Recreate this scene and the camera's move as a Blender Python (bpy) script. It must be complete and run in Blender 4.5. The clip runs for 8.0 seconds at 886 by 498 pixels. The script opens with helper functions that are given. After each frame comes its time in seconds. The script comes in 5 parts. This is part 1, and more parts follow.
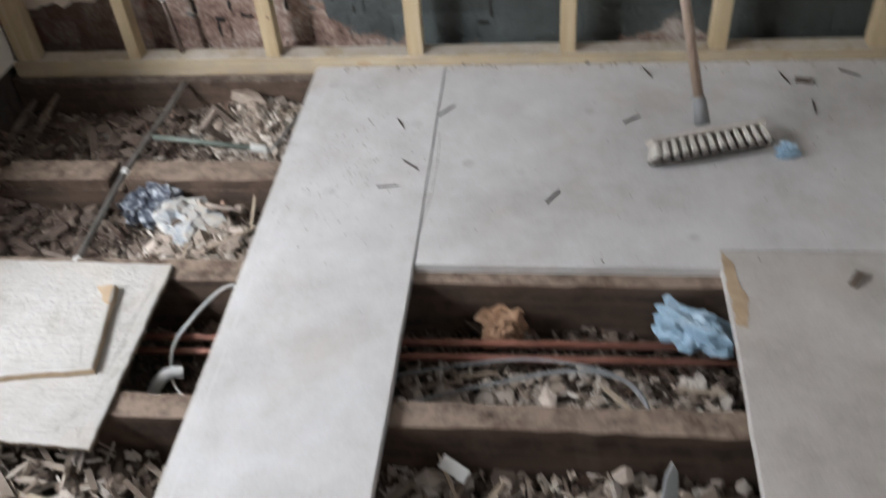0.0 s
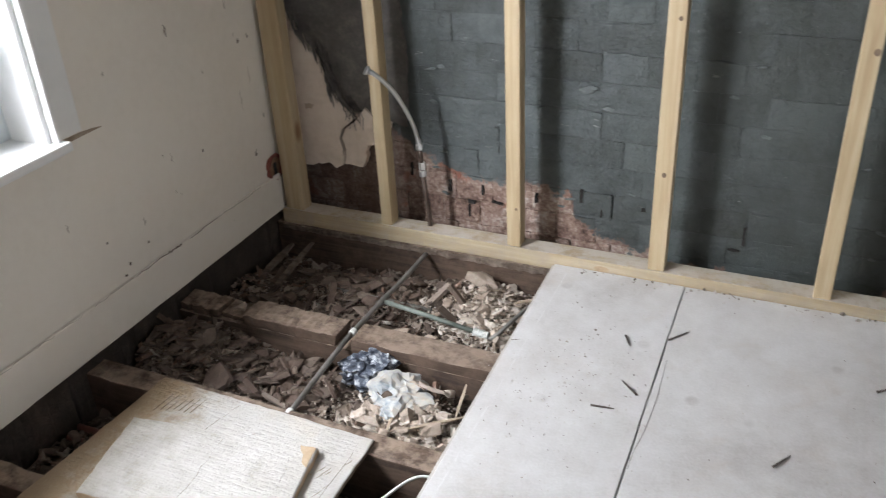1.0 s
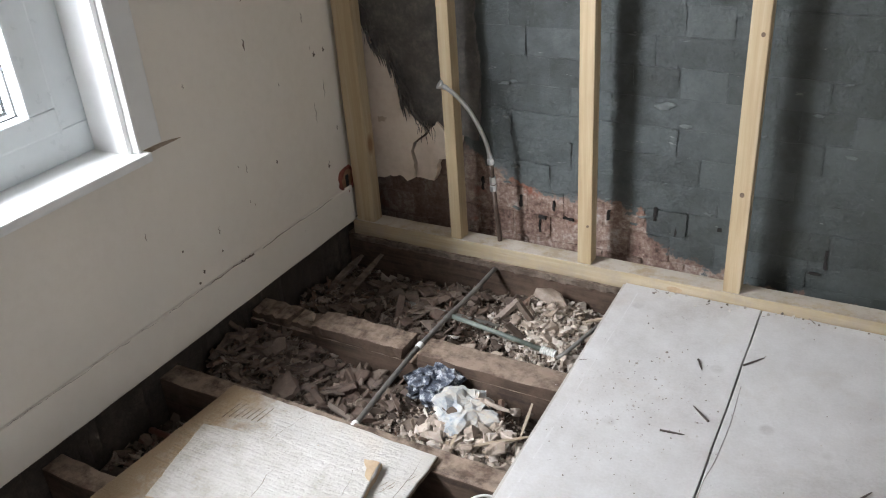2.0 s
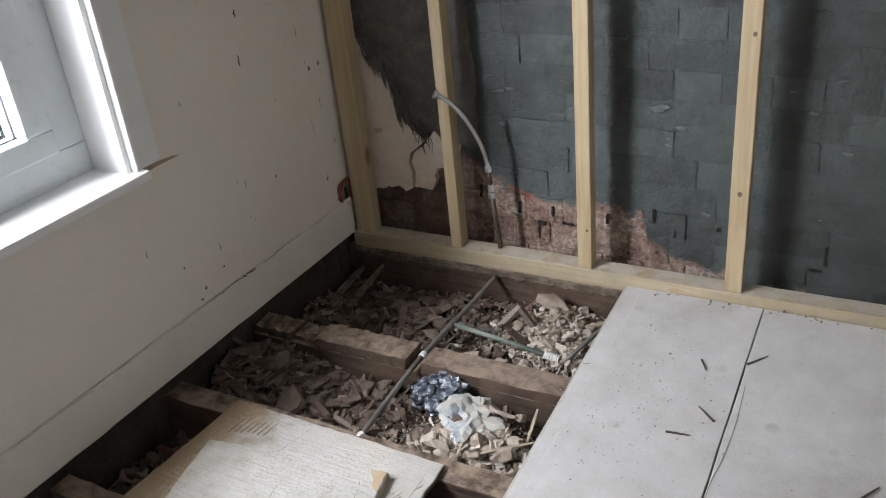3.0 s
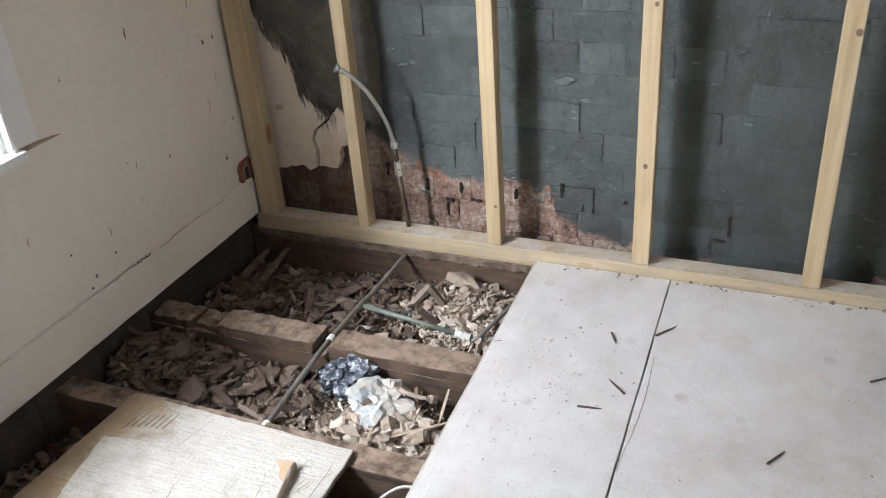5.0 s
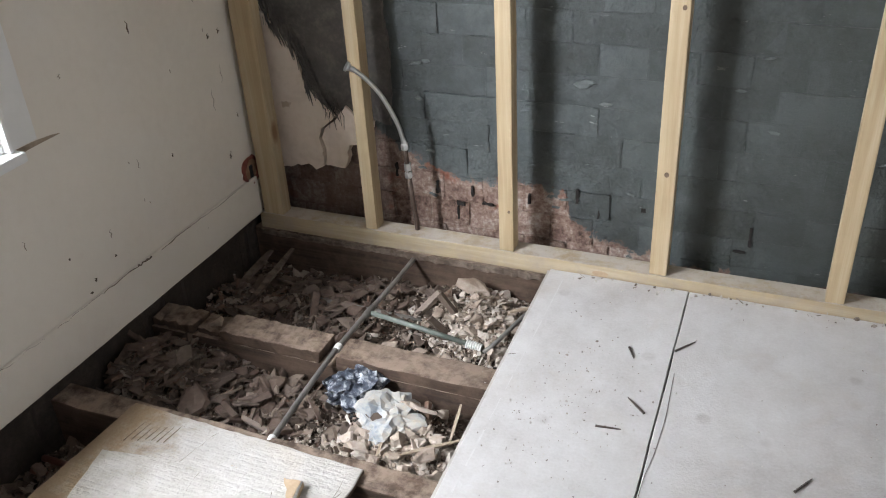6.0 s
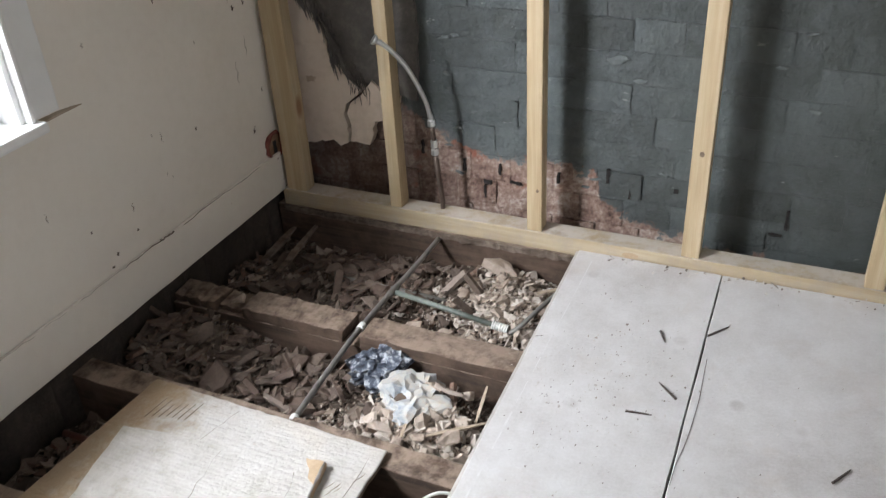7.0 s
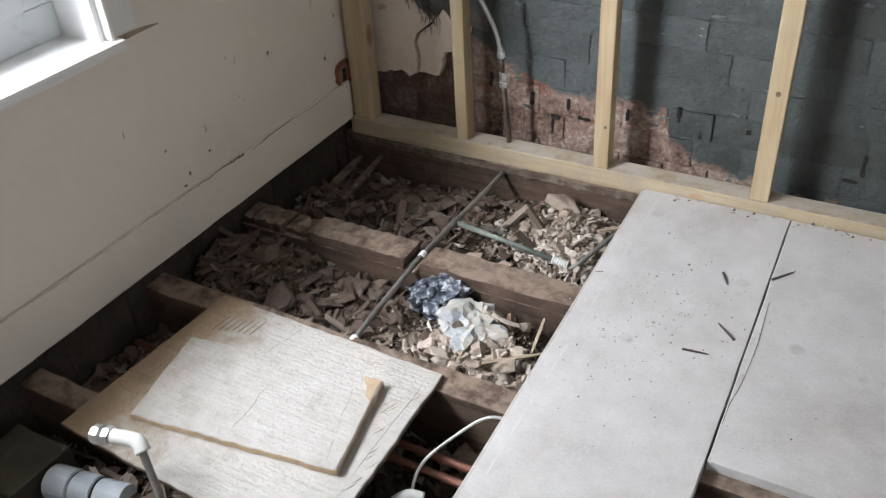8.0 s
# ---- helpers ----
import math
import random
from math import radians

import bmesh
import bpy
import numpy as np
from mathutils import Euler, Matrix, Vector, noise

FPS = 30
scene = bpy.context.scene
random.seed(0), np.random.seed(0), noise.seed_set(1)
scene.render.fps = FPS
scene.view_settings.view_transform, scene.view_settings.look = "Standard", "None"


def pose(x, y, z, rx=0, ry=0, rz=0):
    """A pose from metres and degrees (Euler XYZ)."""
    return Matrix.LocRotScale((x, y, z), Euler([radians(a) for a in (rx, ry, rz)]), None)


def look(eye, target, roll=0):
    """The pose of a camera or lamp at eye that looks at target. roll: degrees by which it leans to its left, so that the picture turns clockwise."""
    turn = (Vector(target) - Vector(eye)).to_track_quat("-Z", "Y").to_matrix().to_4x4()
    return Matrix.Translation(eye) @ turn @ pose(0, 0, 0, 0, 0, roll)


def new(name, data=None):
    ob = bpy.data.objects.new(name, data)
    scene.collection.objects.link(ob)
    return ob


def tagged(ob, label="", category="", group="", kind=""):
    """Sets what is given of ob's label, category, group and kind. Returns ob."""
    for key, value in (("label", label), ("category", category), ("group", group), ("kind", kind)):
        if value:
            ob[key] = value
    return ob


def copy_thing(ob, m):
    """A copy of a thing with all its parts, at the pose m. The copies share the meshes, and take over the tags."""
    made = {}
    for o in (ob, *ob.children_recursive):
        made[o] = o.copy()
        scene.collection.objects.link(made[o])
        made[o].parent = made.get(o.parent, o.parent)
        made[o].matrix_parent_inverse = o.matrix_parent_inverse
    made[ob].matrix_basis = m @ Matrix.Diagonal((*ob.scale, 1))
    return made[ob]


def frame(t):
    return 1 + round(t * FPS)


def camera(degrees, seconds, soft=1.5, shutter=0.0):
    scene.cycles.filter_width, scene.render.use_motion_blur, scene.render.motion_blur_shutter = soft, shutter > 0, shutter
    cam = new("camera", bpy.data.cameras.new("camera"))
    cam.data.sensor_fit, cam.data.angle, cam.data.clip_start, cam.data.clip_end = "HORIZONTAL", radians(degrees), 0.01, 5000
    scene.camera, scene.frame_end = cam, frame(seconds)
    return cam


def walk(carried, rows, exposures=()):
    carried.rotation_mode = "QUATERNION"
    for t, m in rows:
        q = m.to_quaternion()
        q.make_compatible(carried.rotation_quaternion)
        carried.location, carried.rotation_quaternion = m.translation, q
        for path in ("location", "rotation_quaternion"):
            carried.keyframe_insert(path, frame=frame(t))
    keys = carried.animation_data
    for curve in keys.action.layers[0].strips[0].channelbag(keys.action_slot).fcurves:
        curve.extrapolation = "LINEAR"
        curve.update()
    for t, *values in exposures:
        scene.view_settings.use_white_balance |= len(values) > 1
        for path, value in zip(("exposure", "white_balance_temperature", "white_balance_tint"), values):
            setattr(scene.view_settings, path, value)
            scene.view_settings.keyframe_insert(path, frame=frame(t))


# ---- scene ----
cam = camera(54.7, 8.0, soft=1.05, shutter=0.4)
PATH = [
    (0, (1.464, -1.986, 1.097), (1.2245, -0.493, -0.213), -5.35),
    (0.5, (1.43, -1.925, 1.158), (0.955, -0.316, 0.068), -3.6),
    (1, (1.432, -1.901, 1.17), (0.685, -0.33, 0.183), -3.1),
    (1.5, (1.432, -1.897, 1.179), (0.627, -0.356, 0.19), -2.5),
    (1.7, (1.428, -1.885, 1.176), (0.563, -0.367, 0.204), -3.1),
    (3, (1.433, -1.89, 1.173), (0.529, -0.371, 0.238), -6.1),
    (3.5, (1.453, -1.89, 1.176), (0.575, -0.356, 0.239), -7.5),
    (4, (1.492, -1.882, 1.18), (0.798, -0.271, 0.22), -6.0),
    (4.5, (1.464, -1.883, 1.152), (0.781, -0.268, 0.191), -4.9),
    (4.7, (1.451, -1.869, 1.136), (0.74, -0.27, 0.167), -5.0),
    (6, (1.36, -1.78, 1.148), (0.656, -0.208, 0.132), -3.5),
    (6.5, (1.346, -1.757, 1.146), (0.636, -0.179, 0.144), -3.3),
    (7, (1.33, -1.757, 1.12), (0.592, -0.223, 0.071), -3.5),
    (7.5, (1.339, -1.761, 1.122), (0.545, -0.307, 0.001), -4.9),
    (8, (1.34, -1.779, 1.105), (0.499, -0.378, -0.048), -3.9),
]
walk(cam, [(t, look(eye, target, roll)) for t, eye, target, roll in PATH],
     [(0.0, -0.42), (0.5, -0.56), (1.0, -0.15), (1.7, -0.18), (3.0, -0.55), (3.5, -0.25), (4.0, 0.04), (4.5, 0.03), (6.0, -0.16), (6.5, 0.08), (7.0, -0.18), (7.5, -0.42), (8.0, -0.30)])

# ---- light ----
world = bpy.data.worlds.new("overcast_sky")
scene.world = world
world.use_nodes = True
wn = world.node_tree
sky = wn.nodes.new("ShaderNodeTexSky")
sky.sky_type = "NISHITA"
sky.sun_disc = False
sky.sun_elevation = radians(38)
sky.sun_rotation = radians(60)
wn.links.new(sky.outputs[0], wn.nodes["Background"].inputs[0])
wn.nodes["Background"].inputs[1].default_value = 0.14

sun_data = bpy.data.lights.new("sun", "SUN")
sun_data.energy, sun_data.angle, sun_data.color = 0.6, radians(25), (1.0, 0.97, 0.93)
sun = new("sun", sun_data)
sun.matrix_world = look((-6, 3.5, 5.4), (0, 0, 0))

# daylight through the window opening, and an added fill lamp in the far side wall
WIN_Y0, WIN_Y1, WIN_Z0, WIN_Z1 = -1.90, -0.741, 0.527, 1.56
EAST_Y0, EAST_Y1, EAST_Z0, EAST_Z1 = -2.2, -1.3, 0.5, 2.0
sky_data = bpy.data.lights.new("window_daylight", "AREA")
sky_data.shape, sky_data.size, sky_data.size_y = "RECTANGLE", 1.0, 0.86
sky_data.energy, sky_data.color = 64, (0.895, 0.937, 1.0)
window_light = new("window_daylight", sky_data)
window_light.matrix_world = look((-0.26, (WIN_Y0 + WIN_Y1) / 2, (WIN_Z0 + WIN_Z1) / 2), (3, (WIN_Y0 + WIN_Y1) / 2, 0.9))
# the brightest stretch of sky stands aslant outside the window
bright_data = bpy.data.lights.new("bright_sky", "AREA")
bright_data.shape, bright_data.size, bright_data.size_y = "RECTANGLE", 0.42, 1.7
bright_data.energy, bright_data.color = 175, (0.895, 0.937, 1.0)
bright_sky = new("bright_sky", bright_data)
bright_sky.matrix_world = look((-0.80, -2.30, 2.15), (0.45, -0.2, 0.75))
# fill lamp at an unseen, added opening, to lift the window wall
east_data = bpy.data.lights.new("east_fill", "AREA")
east_data.shape, east_data.size, east_data.size_y = "RECTANGLE", 0.85, 1.4
east_data.energy, east_data.color = 3.0, (0.95, 0.97, 1.0)
east_light = new("east_fill", east_data)
east_light.matrix_world = look((2.92, (EAST_Y0 + EAST_Y1) / 2, (EAST_Z0 + EAST_Z1) / 2), (0, -1.2, 0.5))


# ---- materials ----
def nodes_of(name, rough=0.8, metal=0.0):
    m = bpy.data.materials.new(name)
    m.use_nodes = True
    nt = m.node_tree
    b = nt.nodes["Principled BSDF"]
    b.inputs["Roughness"].default_value = rough
    b.inputs["Metallic"].default_value = metal
    return m, nt, b


def link(nt, a, b):
    nt.links.new(a, b)


def coords(nt, scale=(1, 1, 1), own=False):
    if own:
        src = nt.nodes.new("ShaderNodeTexCoord").outputs["Object"]
    else:
        src = nt.nodes.new("ShaderNodeNewGeometry").outputs["Position"]
    mp = nt.nodes.new("ShaderNodeMapping")
    mp.inputs["Scale"].default_value = scale
    link(nt, src, mp.inputs["Vector"])
    return mp.outputs[0]


def noise_tex(nt, vec, scale, detail=4.0, rough=0.55, warp=0.0):
    n = nt.nodes.new("ShaderNodeTexNoise")
    n.inputs["Scale"].default_value = scale
    n.inputs["Detail"].default_value = detail
    n.inputs["Roughness"].default_value = rough
    n.inputs["Distortion"].default_value = warp
    link(nt, vec, n.inputs["Vector"])
    return n.outputs[0]


def ramp(nt, fac, stops):
    r = nt.nodes.new("ShaderNodeValToRGB")
    el = r.color_ramp.elements
    while len(el) > 1:
        el.remove(el[0])
    el[0].position, el[0].color = stops[0][0], (*stops[0][1], 1)
    for p, c in stops[1:]:
        e = el.new(p)
        e.color = (*c, 1)
    link(nt, fac, r.inputs[0])
    return r.outputs[0]


def grey(v):
    return (v, v, v)


def blend(nt, fac, a, b, mode="MIX"):
    m = nt.nodes.new("ShaderNodeMix")
    m.data_type, m.blend_type = "RGBA", mode
    for sock, v in ((m.inputs[0], fac), (m.inputs[6], a), (m.inputs[7], b)):
        if isinstance(v, (int, float)):
            sock.default_value = v
        elif isinstance(v, tuple):
            sock.default_value = (*v, 1)
        else:
            link(nt, v, sock)
    return m.outputs[2]


def calc(nt, op, a, b=0.0, c=None):
    m = nt.nodes.new("ShaderNodeMath")
    m.operation = op
    for i, v in enumerate((a, b) if c is None else (a, b, c)):
        if isinstance(v, (int, float)):
            m.inputs[i].default_value = v
        else:
            link(nt, v, m.inputs[i])
    return m.outputs[0]


def bump(nt, b, height, strength=0.3, dist=0.004):
    n = nt.nodes.new("ShaderNodeBump")
    n.inputs["Strength"].default_value = strength
    n.inputs["Distance"].default_value = dist
    link(nt, height, n.inputs["Height"])
    link(nt, n.outputs[0], b.inputs["Normal"])


def surface(name, dark, mid, light, fine=60, coarse=5, rough=0.8, metal=0.0, relief=0.3, depth=0.003, spread=0.5, own=False, stretch=(1, 1, 1), piece=0.0, spots=None):
    """Two scales of variation between three colours, fine relief, and optionally a shift per object."""
    m, nt, b = nodes_of(name, rough, metal)
    v = coords(nt, stretch, own)
    big, small = noise_tex(nt, v, coarse, 5, 0.6, 0.3), noise_tex(nt, v, fine, 6, 0.65)
    mixv = calc(nt, "ADD", calc(nt, "MULTIPLY", big, 0.6), calc(nt, "MULTIPLY", small, 0.4))
    if piece:
        rnd = nt.nodes.new("ShaderNodeObjectInfo").outputs["Random"]
        mixv = calc(nt, "ADD", mixv, calc(nt, "MULTIPLY", calc(nt, "SUBTRACT", rnd, 0.5), piece))
    lo, hi = 0.5 - spread * 0.5, 0.5 + spread * 0.5
    col = ramp(nt, mixv, [(lo, dark), (0.5, mid), (hi, light)])
    if spots:
        size, amount, colour = spots
        s = ramp(nt, noise_tex(nt, v, size, 2, 0.5), [(amount, grey(0)), (amount + 0.03, grey(1))])
        col = blend(nt, s, col, colour)
    link(nt, col, b.inputs["Base Color"])
    link(nt, calc(nt, "ADD", calc(nt, "MULTIPLY", small, 0.25), rough - 0.12), b.inputs["Roughness"])
    bump(nt, b, mixv, relief, depth)
    return m


def wood(name, dark, mid, light, axis, rough=0.65, dirt=None, knots=0.0, grain=1.0, dust=None):
    """Sawn timber whose grain runs along one axis (0, 1 or 2)."""
    m, nt, b = nodes_of(name, rough)
    s = [38.0 * grain] * 3
    s[axis] = 1.6
    v = coords(nt, tuple(s))
    rings, fib = noise_tex(nt, v, 1.0, 5, 0.6, 0.8), noise_tex(nt, v, 4.0, 4, 0.7)
    g = calc(nt, "ADD", calc(nt, "MULTIPLY", rings, 0.7), calc(nt, "MULTIPLY", fib, 0.3))
    col = ramp(nt, g, [(0.3, dark), (0.5, mid), (0.68, light)])
    plain = coords(nt)
    big = noise_tex(nt, plain, 4.0, 4, 0.6)
    col = blend(nt, calc(nt, "MULTIPLY", big, 0.35), col, dark)
    if knots:
        k = [7.0] * 3
        k[axis] = 3.2
        vor = nt.nodes.new("ShaderNodeTexVoronoi")
        vor.inputs["Scale"].default_value = 1.0
        link(nt, coords(nt, tuple(k)), vor.inputs["Vector"])
        col = blend(nt, ramp(nt, vor.outputs["Distance"], [(0.0, grey(1)), (knots * 0.55, grey(0.8)), (knots, grey(0))]), col, (0.23, 0.11, 0.04))
    if dirt:
        d = ramp(nt, noise_tex(nt, plain, 16.0, 8, 0.75), [(0.45, grey(0)), (0.66, grey(0.7))])
        col = blend(nt, d, col, dirt)
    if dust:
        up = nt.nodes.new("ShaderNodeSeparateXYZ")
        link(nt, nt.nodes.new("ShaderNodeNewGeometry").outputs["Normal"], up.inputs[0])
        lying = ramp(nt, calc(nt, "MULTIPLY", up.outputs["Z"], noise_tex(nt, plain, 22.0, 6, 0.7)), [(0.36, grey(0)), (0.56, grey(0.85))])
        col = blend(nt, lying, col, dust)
    link(nt, col, b.inputs["Base Color"])
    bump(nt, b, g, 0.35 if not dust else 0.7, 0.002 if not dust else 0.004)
    return m


M_STUD = wood("new_pine_upright", (0.33, 0.235, 0.13), (0.45, 0.35, 0.215), (0.54, 0.45, 0.31), 2, knots=0.13)
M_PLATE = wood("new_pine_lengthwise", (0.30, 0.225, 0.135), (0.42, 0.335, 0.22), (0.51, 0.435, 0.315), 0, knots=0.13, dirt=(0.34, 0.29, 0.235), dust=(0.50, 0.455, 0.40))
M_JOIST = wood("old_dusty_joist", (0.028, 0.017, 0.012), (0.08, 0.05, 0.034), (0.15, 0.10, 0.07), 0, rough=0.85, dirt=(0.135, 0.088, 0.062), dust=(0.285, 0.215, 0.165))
M_OLD = wood("old_board", (0.05, 0.035, 0.028), (0.11, 0.08, 0.06), (0.2, 0.15, 0.11), 0, rough=0.9, dirt=(0.25, 0.20, 0.16))
M_HANDLE = wood("broom_wood", (0.22, 0.15, 0.11), (0.34, 0.25, 0.195), (0.45, 0.35, 0.28), 2, rough=0.5)
M_BROOM = surface("broom_block_wood", (0.34, 0.29, 0.25), (0.45, 0.40, 0.355), (0.55, 0.50, 0.455), fine=80, coarse=9)


def floor_material(name, dark, mid, light):
    """Dusty flooring sheet: fine speckle, broad scuffs, faint round stains."""
    m, nt, b = nodes_of(name, 0.6)
    v = coords(nt)
    big, mid_n, small = noise_tex(nt, v, 2.2, 6, 0.65, 0.5), noise_tex(nt, v, 11, 6, 0.7), noise_tex(nt, v, 170, 3, 0.6)
    streak = noise_tex(nt, coords(nt, (22, 1.5, 1)), 1.0, 5, 0.6)
    f = calc(nt, "ADD", calc(nt, "MULTIPLY", big, 0.46), calc(nt, "MULTIPLY", mid_n, 0.33))
    f = calc(nt, "ADD", f, calc(nt, "MULTIPLY", streak, 0.06))
    f = calc(nt, "ADD", f, calc(nt, "MULTIPLY", small, 0.15))
    col = ramp(nt, f, [(0.39, dark), (0.5, mid), (0.61, light)])
    tan = ramp(nt, noise_tex(nt, v, 3.7, 5, 0.7, 0.4), [(0.56, grey(0)), (0.72, grey(0.36))])
    col = blend(nt, tan, col, (0.46, 0.385, 0.32))
    vor = nt.nodes.new("ShaderNodeTexVoronoi")
    vor.inputs["Scale"].default_value = 7.0
    link(nt, coords(nt), vor.inputs["Vector"])
    spot = calc(nt, "MULTIPLY", ramp(nt, vor.outputs["Distance"], [(0.0, grey(1)), (0.07, grey(0.9)), (0.13, grey(0))]), ramp(nt, mid_n, [(0.4, grey(0)), (0.6, grey(0.55))]))
    col = blend(nt, spot, col, (0.30, 0.27, 0.26))
    link(nt, col, b.inputs["Base Color"])
    link(nt, calc(nt, "ADD", calc(nt, "MULTIPLY", mid_n, 0.3), 0.42), b.inputs["Roughness"])
    bump(nt, b, calc(nt, "ADD", small, calc(nt, "MULTIPLY", mid_n, 1.6)), 0.35, 0.0016)
    return m


M_FLOOR = floor_material("dusty_floor_sheet", (0.45, 0.43, 0.415), (0.565, 0.55, 0.54), (0.655, 0.645, 0.64))
M_FLOOR_B = floor_material("dusty_floor_sheet_worn", (0.36, 0.325, 0.295), (0.47, 0.44, 0.41), (0.56, 0.54, 0.515))
M_EDGE_D = surface("dirty_board_edge", (0.07, 0.045, 0.028), (0.15, 0.105, 0.07), (0.27, 0.2, 0.14), fine=120, coarse=20)
M_EDGE = surface("raw_board_edge", (0.25, 0.17, 0.1), (0.42, 0.31, 0.2), (0.55, 0.43, 0.3), fine=120, coarse=20)


def flaking_paint(name, tan=1.0):
    """Old off-white paint on board: brush ridges, chips to brown board, broad brown stains."""
    m, nt, bs = nodes_of(name, 0.55)
    v = coords(nt)
    big, mid, small = noise_tex(nt, v, 3.2, 5, 0.6, 0.6), noise_tex(nt, v, 26, 6, 0.7), noise_tex(nt, v, 120, 4, 0.6)
    comb = noise_tex(nt, coords(nt, (9, 90, 1)), 1.0, 4, 0.6)
    f = calc(nt, "ADD", calc(nt, "MULTIPLY", mid, 0.5), calc(nt, "MULTIPLY", comb, 0.5))
    tone = calc(nt, "ADD", calc(nt, "MULTIPLY", mid, 0.55), calc(nt, "MULTIPLY", big, 0.45))
    col = ramp(nt, tone, [(0.34, (0.34, 0.312, 0.272)), (0.45, (0.43, 0.41, 0.378)), (0.60, (0.485, 0.47, 0.447))])
    stain = ramp(nt, big, [(0.56, grey(0)), (0.72, grey(0.5 * tan))])
    col = blend(nt, stain, col, (0.43, 0.35, 0.25))
    side = nt.nodes.new("ShaderNodeSeparateXYZ")
    link(nt, v, side.inputs[0])
    worn = ramp(nt, calc(nt, "ADD", side.outputs["X"], calc(nt, "MULTIPLY", calc(nt, "SUBTRACT", mid, 0.5), 0.35)), [(0.21, grey(0.95 * tan)), (0.27, grey(0.6 * tan)), (0.38, grey(0))])
    col = blend(nt, worn, col, (0.27, 0.185, 0.105))
    chips = ramp(nt, noise_tex(nt, coords(nt, (30, 70, 1)), 1.0, 5, 0.65), [(0.69, grey(0)), (0.715, grey(0.8))])
    col = blend(nt, chips, col, (0.33, 0.25, 0.16))
    link(nt, col, bs.inputs["Base Color"])
    h = calc(nt, "ADD", calc(nt, "MULTIPLY", f, 0.7), calc(nt, "MULTIPLY", small, 0.3))
    bump(nt, bs, calc(nt, "SUBTRACT", h, calc(nt, "MULTIPLY", chips, 0.25)), 1.0, 0.008)
    return m


M_PAINTBOARD = flaking_paint("flaking_white_paint")
M_PAINTBOARD_S = flaking_paint("chipped_white_paint", 0.15)
M_WALL = surface("grubby_cream_plaster", (0.68, 0.625, 0.55), (0.77, 0.72, 0.65), (0.815, 0.775, 0.71), fine=40, coarse=2.0, rough=0.75, relief=0.15, depth=0.002, spread=0.7, spots=(48, 0.80, (0.42, 0.36, 0.30)))
# unseen walls and ceiling: tones chosen for the light they bounce, not their plaster
M_WALL_BACK = surface("unseen_bounce_wall", (0.37, 0.33, 0.285), (0.43, 0.385, 0.34), (0.47, 0.425, 0.38), fine=40, coarse=2.0)
M_CEIL = surface("unseen_bounce_ceiling", (0.56, 0.535, 0.505), (0.61, 0.585, 0.555), (0.65, 0.625, 0.595), fine=30, coarse=2)
M_GLOSS = surface("white_gloss_paint", (0.74, 0.74, 0.73), (0.8, 0.8, 0.79), (0.83, 0.83, 0.82), fine=30, coarse=4, rough=0.35, relief=0.08)
M_UPVC = surface("white_plastic_frame", (0.62, 0.66, 0.68), (0.68, 0.72, 0.74), (0.72, 0.755, 0.77), fine=20, coarse=3, rough=0.3, relief=0.03)
M_CREAM = surface("cream_old_plaster", (0.58, 0.475, 0.385), (0.75, 0.64, 0.545), (0.80, 0.72, 0.64), fine=45, coarse=6, relief=0.4, spots=(20, 0.75, (0.5, 0.38, 0.29)))
M_COARSE = surface("dark_render_edge", (0.05, 0.046, 0.043), (0.105, 0.094, 0.086), (0.22, 0.185, 0.16), fine=90, coarse=20, relief=0.8, depth=0.006)
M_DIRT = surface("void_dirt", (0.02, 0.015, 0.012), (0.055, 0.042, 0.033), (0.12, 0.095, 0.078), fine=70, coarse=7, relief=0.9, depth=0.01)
M_RED = surface("red_clay_edge", (0.09, 0.022, 0.016), (0.21, 0.06, 0.042), (0.31, 0.11, 0.08), fine=80, coarse=20)
M_LEAD = surface("dull_lead_pipe", (0.10, 0.095, 0.085), (0.19, 0.18, 0.165), (0.28, 0.27, 0.25), fine=60, coarse=9, rough=0.55, metal=0.35)
M_GREEN = surface("verdigris_pipe", (0.10, 0.12, 0.10), (0.19, 0.22, 0.19), (0.30, 0.32, 0.28), fine=60, coarse=9, rough=0.6, metal=0.2)
M_COPPER = surface("tarnished_copper", (0.11, 0.042, 0.028), (0.24, 0.10, 0.07), (0.38, 0.20, 0.155), fine=50, coarse=6, rough=0.55, metal=0.45)
M_BROWN_CU = surface("blackened_copper", (0.05, 0.034, 0.026), (0.10, 0.07, 0.055), (0.19, 0.145, 0.12), fine=70, coarse=20, rough=0.5, metal=0.35)
M_STEEL = surface("bright_fitting", (0.5, 0.5, 0.5), (0.68, 0.68, 0.67), (0.8, 0.8, 0.8), fine=60, coarse=10, rough=0.32, metal=0.9)
M_WHITE_PL = surface("white_plastic", (0.58, 0.58, 0.56), (0.70, 0.70, 0.68), (0.78, 0.78, 0.77), fine=40, coarse=8, rough=0.45)
M_GREY_CABLE = surface("grey_cable_sheath", (0.14, 0.145, 0.15), (0.22, 0.225, 0.23), (0.31, 0.315, 0.32), fine=30, coarse=5, rough=0.5)
M_NAIL = surface("rusty_nail", (0.05, 0.035, 0.03), (0.10, 0.08, 0.07), (0.17, 0.14, 0.12), fine=200, coarse=40, rough=0.6, metal=0.4)
M_CHALK = surface("chalky_scored_line", (0.54, 0.525, 0.51), (0.62, 0.61, 0.60), (0.69, 0.68, 0.675), fine=160, coarse=30)
M_GREY_PL = surface("grey_plastic", (0.30, 0.34, 0.38), (0.41, 0.455, 0.50), (0.52, 0.56, 0.60), fine=40, coarse=10, rough=0.4)
